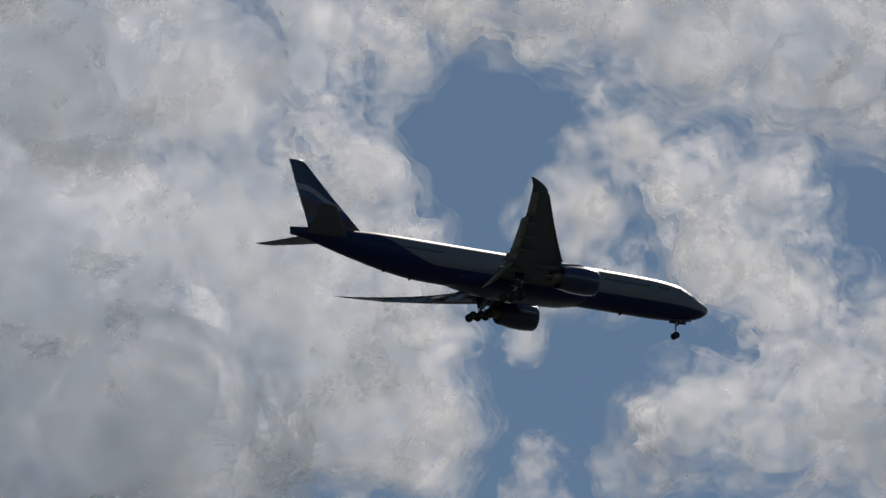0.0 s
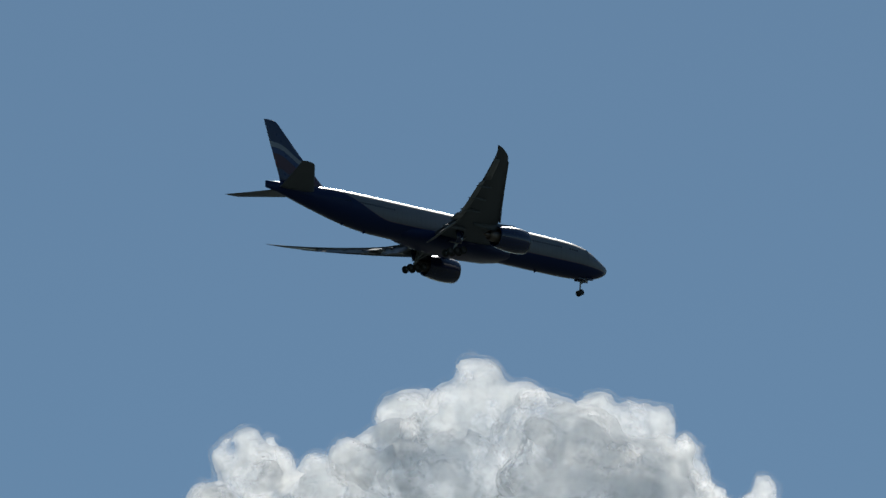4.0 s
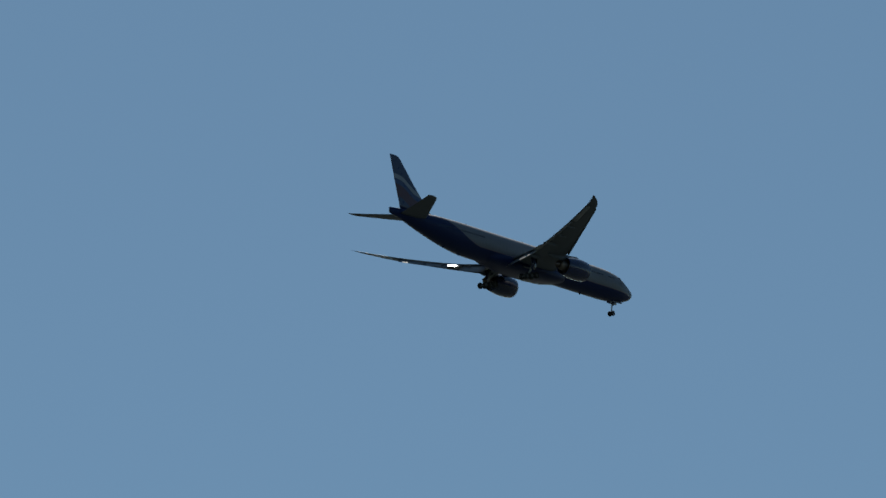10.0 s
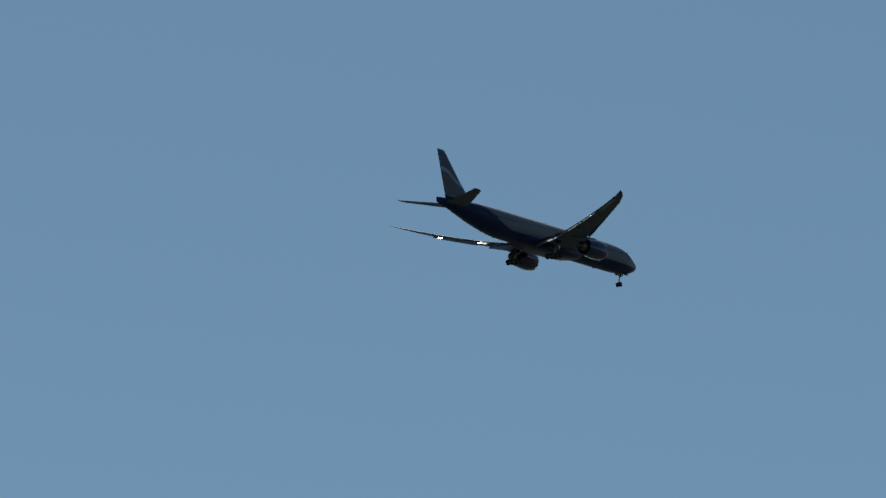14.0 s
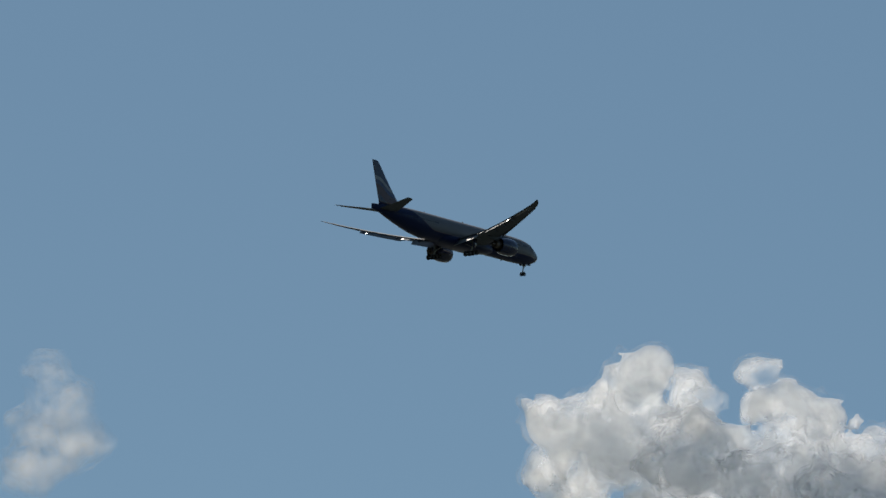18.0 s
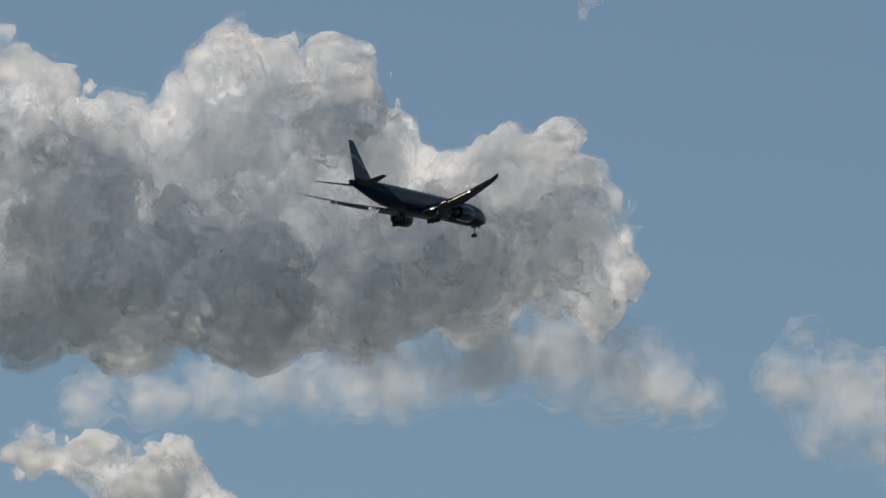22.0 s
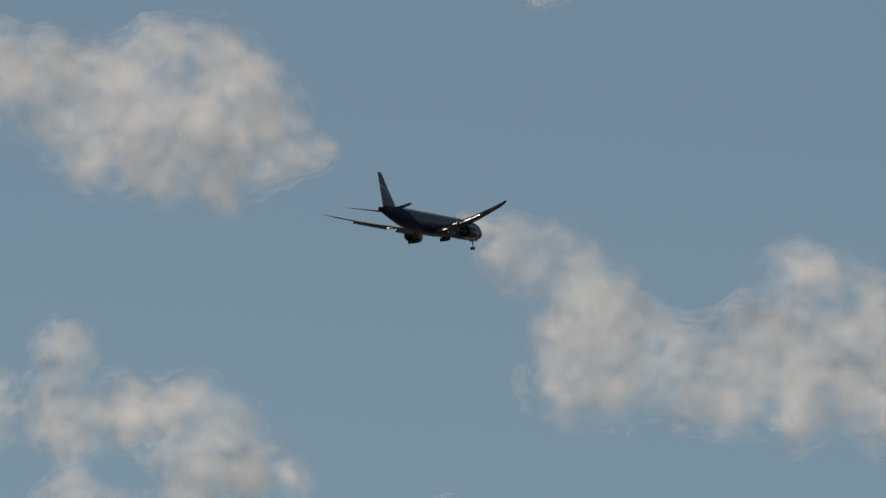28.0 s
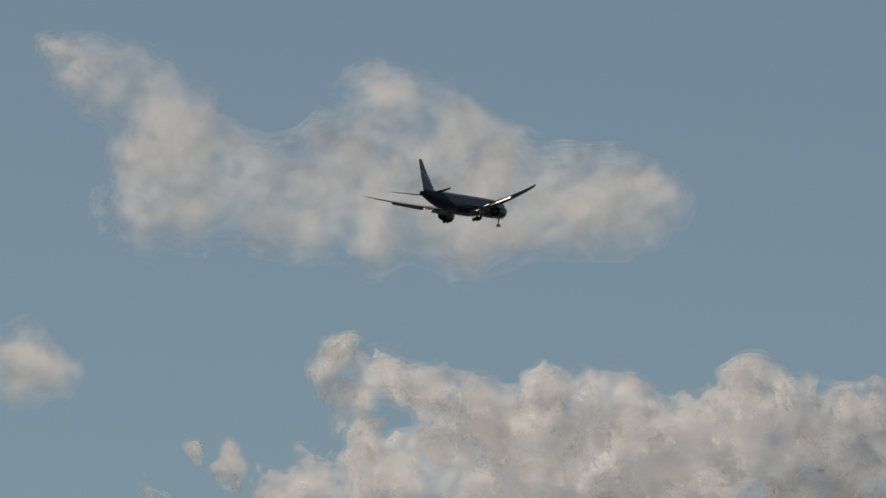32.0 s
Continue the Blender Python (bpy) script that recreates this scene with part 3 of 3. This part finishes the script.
LIGHT_VEIL = vapour("cloud_light_veil", 0.36, 0.07, 0.24, 0.58, 0.74, 0.15, 0.0, 0.8)
MIST = vapour("cloud_mist", 0.28, 0.04, 0.28, 0.64, 0.46, 0.2)
SHEET = vapour("cloud_sheet", 0.32, 0.026, 0.4, 0.68, 0.52, 0.25, 0.9)
HAZE = vapour("cloud_haze", 0.13, 0.03, 0.34, 0.66, 0.46, 0.22)
WISP = vapour("cloud_wisp", 0.13, 0.04, 0.42, 0.66, 0.5, 0.25, 0.9)
# heart, outer veil and torn fringe, and the depths of the nested layers
STYLES = {
    "cumulus": (LIGHT_HEART, LIGHT_VEIL, WISP, (9.0, 4.0, 1.6, 0.0, -1.6)),
    "bank": (HEAVY, VEIL, WISP, (14.0, 7.0, 3.5, 1.4, 0.0, -1.6)),
    "sheet": (SHEET_HEART, SHEET, WISP, (58.0, 44.0, 32.0, 20.0, 11.0, 6.0, 3.0, 0.5, -2.5, -5.0)),
    "far_bank": (SHEET_HEART, MIST, WISP, (22.0, 13.0, 7.0, 4.0, 2.0, 0.5, -1.0, -2.6)),
    "haze": (HAZE_HEART, HAZE, WISP, (20.0, 13.0, 8.0, 5.0, 2.8, 1.0, -0.8, -3.0, -5.5)),
    "scrap": (MIST, HAZE, WISP, (4.5, 2.6, 1.0, -0.4, -1.8, -3.5)),
}


def make_cloud(label, seed, style, lumps, cell=3.0, rough=1.0, fray=0.5, puff=1.0, blend=3.0, deep=0.7):
    """lumps: rows of azimuth, elevation, radius in degrees. The lumps carry ever smaller billows; puff sets how strong these are,
    rough how uneven and fray how torn the cloud is, blend how far they melt together, deep how far they spread in depth."""
    far, veils = FAR, STYLES[style][3]
    rng = np.random.default_rng(seed)
    az0 = (min(l[0] for l in lumps) + max(l[0] for l in lumps)) / 2
    el0 = (min(l[1] for l in lumps) + max(l[1] for l in lumps)) / 2
    origin = sky_point(az0, el0, far)
    away = (origin - Vector((0, 0, 1.7))).normalized()
    right = away.cross(Vector((0, 0, 1))).normalized()
    up = right.cross(away)
    basis = np.array([right, up, away])
    balls = []
    for az, el, r in lumps:
        p = sky_point(az, el, 1.0) - Vector((0, 0, 1.7))
        p = p / p.dot(away) * far
        rad = radians(r) * far
        balls.append((p.dot(right), p.dot(up), rng.uniform(-deep, deep) * rad, rad))
    main, fresh = len(balls), balls
    every = list(balls)
    for count, share in ((9, 0.42), (6, 0.45)):
        outer = []
        for x, y, z, r in fresh:
            for _ in range(count):
                d = rng.standard_normal(3)
                d[1] = abs(d[1]) - 0.35
                d /= np.linalg.norm(d)
                s = r * share * rng.uniform(0.6, 1.15) * puff
                k = r * rng.uniform(0.75, 0.98)
                outer.append((x + d[0] * k, y + d[1] * k, z + d[2] * k, s))
        fresh = outer
        every += outer
    every = np.array(every)
    pad = 20 + max(0.0, -min(veils, default=0))
    lo = (every[:, :3] - every[:, 3:]).min(0) - pad
    hi = (every[:, :3] + every[:, 3:]).max(0) + pad
    hi[2], lo[2] = min(hi[2], 250.0), max(lo[2], -250.0)
    shape = tuple(int(n) for n in np.ceil((hi - lo) / cell) + 1)
    melt, field = np.full(shape, 1e-5, np.float32), np.full(shape, -40.0, np.float32)
    axes = [lo[k] + cell * np.arange(shape[k]) for k in range(3)]
    for k, (x, y, z, r) in enumerate(every):
        lump = k < main
        sl = []
        for k, c in enumerate((x, y, z)):
            a = max(0, int((c - r - 26 - lo[k]) / cell))
            sl.append(slice(a, max(a, min(shape[k], int((c + r + 26 - lo[k]) / cell) + 1))))
        d = np.sqrt((axes[0][sl[0]][:, None, None] - x) ** 2 + (axes[1][sl[1]][None, :, None] - y) ** 2 + (axes[2][sl[2]][None, None, :] - z) ** 2)
        if lump:
            melt[tuple(sl)] += np.exp(np.minimum((r - d) / blend, 40.0))
        np.maximum(field[tuple(sl)], r - d, out=field[tuple(sl)])
    field = np.maximum(field, blend * (np.log(melt) - 0.5))
    n1, n2, n3 = spectral(shape, 24, 9, 1.5, rng), spectral(shape, 10, 4, 1.5, rng), spectral(shape, 5, 2.1, 1.5, rng)
    base = field.copy()
    field += rough * (3.0 * (np.abs(n1) - 0.8) + 2.0 * (np.abs(n2) - 0.8) + fray * n3)
    np.minimum(field, base + 4.0, out=field)
    for ax in range(3):  # closed at the rim of the grid
        for end in (0, -1):
            sl = [slice(None)] * 3
            sl[ax] = end
            field[tuple(sl)] = -60
    thing = tagged(new("cloud"), label, "cloud", "clouds in the sky")
    thing.matrix_world = Matrix.Translation(origin) @ Matrix(basis.T).to_4x4()
    for level in veils:
        if (field > level).sum() < 8:
            continue
        verts, quads = surface(field, level)
        layer = STYLES[style][2 if level <= -1.5 else 0 if level > 6.0 else 1]
        ob = new("veil", net_mesh("veil", verts * cell + lo, quads, layer))
        ob.parent = thing
        tagged(ob, kind="stuff")
    return thing


def make_clouds():
    make_cloud("torn wisps of thin white cloud", 24, "scrap", [(27.69, 22.69, 0.14), (27.95, 22.74, 0.12), (27.69, 22.37, 0.14), (27.87, 22.96, 0.12), (28.10, 23.06, 0.12), (27.58, 21.36, 0.14), (27.72, 21.15, 0.12), (27.65, 21.57, 0.10), (27.57, 22.16, 0.08), (27.81, 22.56, 0.10)], rough=1.0, blend=4.0, fray=1.3, cell=2.6)
    make_cloud("broken sheet of white cloud with a grey heart", 11, "sheet", [(25.6, 21.75, 0.85), (24.8, 22.2, 0.9), (25.0, 23.5, 0.75), (25.20, 23.27, 0.50), (26.01, 23.42, 0.47), (25.34, 22.60, 0.60), (26.06, 22.65, 0.50), (26.64, 22.77, 0.33), (26.76, 22.98, 0.20), (25.76, 21.93, 0.63), (26.62, 21.94, 0.50), (27.01, 21.70, 0.30), (25.07, 21.89, 0.57), (26.34, 22.29, 0.47), (27.06, 22.17, 0.23), (26.92, 22.50, 0.25), (24.47, 23.01, 0.67), (24.47, 22.08, 0.67), (26.51, 23.41, 0.23), (26.54, 23.62, 0.27), (25.50, 23.85, 0.40), (26.94, 23.46, 0.18), (25.50, 24.12, 0.43), (26.37, 24.05, 0.40), (26.95, 23.93, 0.30)], cell=3.6, blend=8.0, rough=1.2, puff=0.7, fray=0.6)
    make_cloud("ragged white cloud between patches of blue", 12, "sheet", [(28.18, 23.16, 0.13), (28.44, 22.89, 0.23), (28.87, 22.83, 0.23), (28.33, 23.03, 0.13), (28.60, 22.51, 0.28), (28.94, 22.32, 0.27), (29.42, 22.04, 0.28), (29.85, 21.97, 0.23), (28.40, 21.77, 0.28), (28.83, 21.66, 0.33), (29.40, 21.61, 0.32), (29.80, 21.63, 0.20), (28.17, 21.54, 0.20), (30.02, 21.42, 0.10), (28.02, 22.40, 0.10), (27.97, 22.80, 0.08), (29.15, 21.86, 0.37), (27.96, 23.30, 0.08)], cell=3.0, blend=8.0, rough=1.2, puff=0.7, fray=0.6)
    make_cloud("heavy grey cloud with pale ragged lower edge", 13, "sheet", [(29.84, 23.07, 0.29), (30.26, 22.66, 0.31), (30.83, 22.51, 0.41), (31.42, 22.65, 0.58), (31.84, 22.45, 0.41), (30.71, 23.05, 0.58), (28.45, 23.48, 0.25), (29.03, 23.38, 0.32), (30.59, 22.56, 0.47), (30.66, 22.15, 0.25), (30.50, 22.56, 0.32), (30.93, 22.41, 0.31), (31.51, 22.53, 0.41), (32.23, 22.56, 0.43), (32.95, 22.48, 0.43), (31.42, 22.42, 0.27), (32.14, 22.35, 0.23), (32.86, 22.36, 0.31), (33.58, 22.47, 0.32), (34.30, 22.26, 0.25), (34.56, 22.03, 0.11), (31.96, 23.05, 0.72), (30.19, 23.29, 0.54), (28.55, 23.63, 0.32), (29.26, 23.39, 0.29), (27.82, 23.75, 0.36), (27.24, 23.74, 0.22), (29.85, 23.47, 0.32), (30.43, 23.46, 0.40), (31.01, 23.44, 0.40), (31.59, 23.36, 0.40), (32.01, 23.11, 0.40), (28.41, 23.95, 0.40), (29.14, 23.87, 0.40), (27.54, 24.00, 0.36)], cell=4.0, blend=14.0, rough=1.2, puff=0.7, fray=0.6)
    make_cloud("bright white cumulus cloud with billowing crown", 1, "cumulus", [(37.46, 19.40, 0.19), (37.16, 19.35, 0.17), (37.77, 19.26, 0.22), (38.16, 19.25, 0.19), (36.92, 19.15, 0.16), (36.33, 19.12, 0.16), (36.64, 18.98, 0.21), (37.20, 18.98, 0.34), (37.76, 18.89, 0.37), (38.27, 18.98, 0.24), (38.58, 18.76, 0.19), (36.16, 18.83, 0.25), (37.38, 18.67, 0.42), (38.08, 18.66, 0.42), (38.78, 18.62, 0.25), (39.29, 18.48, 0.24), (37.95, 19.06, 0.31), (38.37, 18.98, 0.21), (40.32, 18.38, 0.09), (39.34, 18.47, 0.25), (39.68, 18.43, 0.22), (39.35, 18.05, 0.37), (39.88, 18.06, 0.34), (40.30, 18.25, 0.21), (40.42, 17.93, 0.31), (40.75, 18.09, 0.19), (40.98, 17.91, 0.24), (41.31, 17.94, 0.18), (41.59, 17.86, 0.15), (41.19, 17.91, 0.24), (41.50, 17.84, 0.20), (41.70, 17.69, 0.16), (41.37, 17.49, 0.31), (42.09, 17.67, 0.19), (41.93, 17.37, 0.25), (42.34, 17.51, 0.18), (42.49, 17.33, 0.19), (42.77, 17.28, 0.15), (42.88, 17.25, 0.18), (42.94, 16.99, 0.19), (43.04, 17.11, 0.11), (43.24, 16.99, 0.05)], blend=2.5, rough=0.75, fray=0.25, cell=2.4, puff=1.1, deep=1.4)
    make_cloud("thin torn scrap of white cloud", 14, "scrap", [(54.18, 12.54, 0.10), (54.40, 12.55, 0.12), (54.63, 12.65, 0.09), (54.56, 12.54, 0.12), (54.27, 12.44, 0.11), (54.11, 12.64, 0.04)], rough=0.6, blend=4.0, fray=1.3)
    make_cloud("thin torn scrap of white cloud", 15, "scrap", [(55.33, 12.65, 0.07), (55.40, 12.48, 0.12), (55.45, 12.32, 0.12), (55.26, 12.20, 0.11), (55.26, 12.39, 0.09)], rough=0.6, blend=4.0, fray=1.3)
    make_cloud("wide cumulus cloud with white crown and grey base", 2, "bank", [(58.15, 12.64, 0.14), (57.74, 12.50, 0.08), (58.42, 12.58, 0.12), (58.83, 12.54, 0.15), (58.07, 12.34, 0.23), (57.80, 12.18, 0.12), (58.42, 12.28, 0.23), (59.05, 12.42, 0.14), (58.83, 12.12, 0.29), (58.34, 11.96, 0.22), (59.30, 12.18, 0.26), (59.21, 11.86, 0.35), (59.70, 12.39, 0.15), (59.62, 12.12, 0.23), (59.92, 12.59, 0.16), (60.11, 12.51, 0.20), (60.41, 12.53, 0.17), (60.55, 12.50, 0.09), (59.98, 12.18, 0.29), (60.41, 12.23, 0.23), (60.68, 12.14, 0.16), (60.25, 11.85, 0.35), (60.79, 11.85, 0.27), (61.12, 12.06, 0.14), (61.39, 12.09, 0.13), (61.31, 11.82, 0.22), (61.58, 11.84, 0.14), (58.75, 11.65, 0.32), (59.43, 11.54, 0.35), (59.97, 11.48, 0.35), (60.52, 11.48, 0.32), (61.06, 11.50, 0.27), (58.42, 11.38, 0.14), (58.29, 11.64, 0.12), (59.70, 11.83, 0.29), (59.87, 11.91, 0.26), (57.93, 12.42, 0.13), (61.25, 12.00, 0.20), (61.49, 12.03, 0.18), (61.38, 11.71, 0.23), (61.68, 11.92, 0.06), (61.81, 11.57, 0.12), (61.65, 11.41, 0.13), (61.54, 11.71, 0.17), (61.62, 11.55, 0.13), (60.97, 11.66, 0.35), (60.43, 11.48, 0.23), (59.88, 11.43, 0.23), (59.34, 11.38, 0.26), (58.96, 11.32, 0.20)], blend=7.0, rough=1.2, fray=0.45, cell=2.6, deep=1.4)
    make_cloud("pale fringe of cloud below the grey base", 16, "haze", [(60.07, 11.03, 0.13), (60.31, 11.01, 0.12), (60.70, 11.10, 0.17), (61.13, 11.19, 0.19), (61.51, 11.18, 0.21), (61.78, 11.09, 0.19), (62.00, 11.01, 0.13), (59.47, 10.99, 0.08), (61.67, 10.99, 0.09), (59.83, 11.03, 0.09), (60.91, 11.15, 0.15), (60.53, 11.05, 0.13), (59.61, 10.98, 0.08), (59.20, 10.99, 0.07), (62.13, 10.94, 0.07)], blend=4.0, fray=1.3, rough=0.6, cell=2.6)
    make_cloud("small cumulus at the foot of the wide cloud", 17, "cumulus", [(57.75, 11.46, 0.11), (58.07, 11.38, 0.13), (57.58, 11.32, 0.15), (57.85, 11.27, 0.17), (58.23, 11.27, 0.10)], blend=4.0, fray=1.3, rough=0.7)
    make_cloud("thin torn scrap of white cloud", 18, "scrap", [(61.46, 13.20, 0.05), (61.62, 13.15, 0.03), (61.73, 13.13, 0.03), (61.63, 12.87, 0.04), (61.48, 13.07, 0.03)], rough=0.6, blend=4.0, fray=1.3)
    make_cloud("long pale cloud with torn upper edge", 19, "haze", [(62.66, 11.24, 0.06), (62.57, 11.04, 0.10), (62.87, 10.98, 0.14), (63.14, 10.98, 0.12), (63.41, 10.95, 0.14), (63.68, 11.03, 0.14), (63.86, 11.10, 0.10), (63.98, 10.94, 0.16), (63.14, 10.74, 0.17), (63.49, 10.74, 0.20), (63.82, 10.73, 0.23), (64.11, 10.70, 0.16), (63.27, 10.53, 0.12), (63.60, 10.48, 0.12), (63.89, 10.45, 0.11), (64.32, 10.57, 0.06), (62.79, 10.82, 0.10)], blend=8.0, fray=0.8, rough=0.6, cell=2.6, puff=0.85)
    make_cloud("white cumulus bank with rounded tops", 3, "bank", [(60.94, 10.30, 0.12), (60.72, 10.25, 0.11), (61.16, 10.25, 0.11), (60.62, 10.09, 0.17), (60.89, 10.04, 0.23), (61.21, 10.04, 0.15), (61.40, 9.93, 0.10), (61.10, 9.77, 0.23), (61.51, 9.76, 0.10), (59.63, 10.59, 0.13), (59.79, 10.40, 0.12), (60.12, 10.30, 0.09), (60.52, 10.27, 0.09), (60.79, 10.19, 0.12), (60.39, 10.16, 0.14), (59.90, 10.19, 0.14), (58.96, 10.72, 0.12), (59.20, 10.72, 0.12), (59.61, 10.68, 0.11), (59.39, 10.58, 0.14)], blend=2.5, rough=1.0, fray=0.45, cell=2.4, deep=0.7)
    make_cloud("ragged white cloud bank", 20, "haze", [(61.67, 9.75, 0.17), (61.97, 9.89, 0.14), (62.19, 9.80, 0.13), (62.41, 9.85, 0.09), (62.59, 9.74, 0.08), (61.83, 9.51, 0.19), (62.16, 9.59, 0.17), (62.32, 9.40, 0.17), (61.65, 9.49, 0.17), (62.72, 9.39, 0.16), (63.13, 9.64, 0.10), (63.13, 9.41, 0.16), (63.45, 9.35, 0.14), (63.72, 9.39, 0.13), (63.94, 9.29, 0.10), (61.91, 9.30, 0.20), (63.79, 9.12, 0.17), (64.01, 9.08, 0.13), (63.76, 8.91, 0.14), (63.15, 9.28, 0.13), (64.23, 9.04, 0.05), (63.22, 8.88, 0.14), (63.41, 8.82, 0.08)], blend=5.0, fray=0.8, rough=0.6, cell=2.6)
    make_cloud("thin torn scrap of white cloud", 21, "scrap", [(65.47, 11.46, 0.06), (65.41, 11.35, 0.05), (65.52, 11.37, 0.05)], rough=0.6, blend=4.0, fray=1.3)
    make_cloud("long ragged white cloud drawn out to a hook", 4, "haze", [(65.16, 10.20, 0.05), (65.27, 10.13, 0.06), (65.41, 10.06, 0.06), (65.58, 10.00, 0.07), (65.71, 9.95, 0.08), (65.55, 9.66, 0.11), (65.71, 9.68, 0.15), (65.93, 9.68, 0.13), (65.49, 9.47, 0.12), (65.76, 9.47, 0.16), (66.09, 9.55, 0.16), (66.36, 9.57, 0.14), (66.56, 9.78, 0.12), (66.65, 10.01, 0.09), (66.81, 9.95, 0.11), (66.63, 9.59, 0.19), (66.90, 9.72, 0.17), (67.04, 9.86, 0.10), (66.90, 9.43, 0.19), (67.20, 9.65, 0.16), (67.19, 9.40, 0.15), (67.49, 9.58, 0.13), (67.54, 9.40, 0.12), (67.79, 9.53, 0.11), (67.81, 9.39, 0.09), (68.03, 9.50, 0.07), (66.33, 9.38, 0.11), (66.62, 9.30, 0.11), (67.08, 9.26, 0.10), (67.34, 9.53, 0.13), (67.65, 9.47, 0.10), (67.92, 9.46, 0.08), (65.33, 10.09, 0.06), (65.50, 10.03, 0.07), (65.66, 9.84, 0.09), (66.47, 9.70, 0.13), (66.19, 9.44, 0.15)], blend=7.0, fray=0.8, puff=0.85, rough=0.6, cell=2.4)
    make_cloud("small pale puff of cloud", 22, "scrap", [(65.01, 8.75, 0.10), (65.09, 8.70, 0.08), (64.93, 8.64, 0.08)], rough=0.5, blend=4.0, fray=1.3)
    make_cloud("small pale puff of cloud", 23, "scrap", [(64.95, 8.81, 0.10), (65.06, 8.77, 0.08), (64.81, 8.78, 0.06)], rough=0.5, blend=4.0, fray=1.3)
    make_cloud("low cumulus bank with white crowns", 5, "far_bank", [(66.46, 8.74, 0.10), (66.68, 8.66, 0.12), (66.89, 8.60, 0.13), (66.51, 8.58, 0.09), (67.13, 8.52, 0.13), (67.48, 8.60, 0.10), (67.73, 8.59, 0.10), (67.27, 8.39, 0.15), (67.54, 8.38, 0.17), (67.89, 8.49, 0.13), (68.07, 8.40, 0.14), (68.43, 8.59, 0.11), (68.29, 8.45, 0.13), (68.61, 8.48, 0.13), (68.88, 8.50, 0.11), (69.04, 8.50, 0.10), (68.48, 8.27, 0.20), (68.88, 8.23, 0.20), (67.94, 8.19, 0.20), (67.40, 8.17, 0.20), (66.94, 8.34, 0.14), (66.59, 8.31, 0.12), (66.73, 8.15, 0.15), (66.35, 8.18, 0.10), (65.92, 8.24, 0.06), (65.78, 8.28, 0.03), (66.13, 8.13, 0.09), (65.57, 8.13, 0.05), (67.13, 8.12, 0.15), (67.66, 7.96, 0.23), (68.20, 7.95, 0.26), (68.74, 7.94, 0.26), (67.13, 7.94, 0.23), (66.59, 7.97, 0.17), (68.15, 8.30, 0.17), (68.66, 8.29, 0.17)], blend=5.0, rough=1.0, fray=0.45, cell=2.4, puff=0.95, deep=0.7)


def motions():
    walk(airliner, [(t, pose(x, y, z, roll, -pitch, yaw)) for t, x, y, z, yaw, pitch, roll in FLIGHT])
    walk(bird, [(0.0, pose(411.2, 618.3, 301.3, 40, 0, 151.8)), (1.0, pose(387.8, 630.8, 304.5, 40, 0, 151.8)), (2.0, pose(364.4, 643.4, 307.7, 40, 0, 151.8)), (32.0, pose(-337.0, 1020.1, 403.4, 40, 0, 151.8))])


make_ground()
airliner = make_airliner()
bird = make_bird()
make_clouds()
motions()
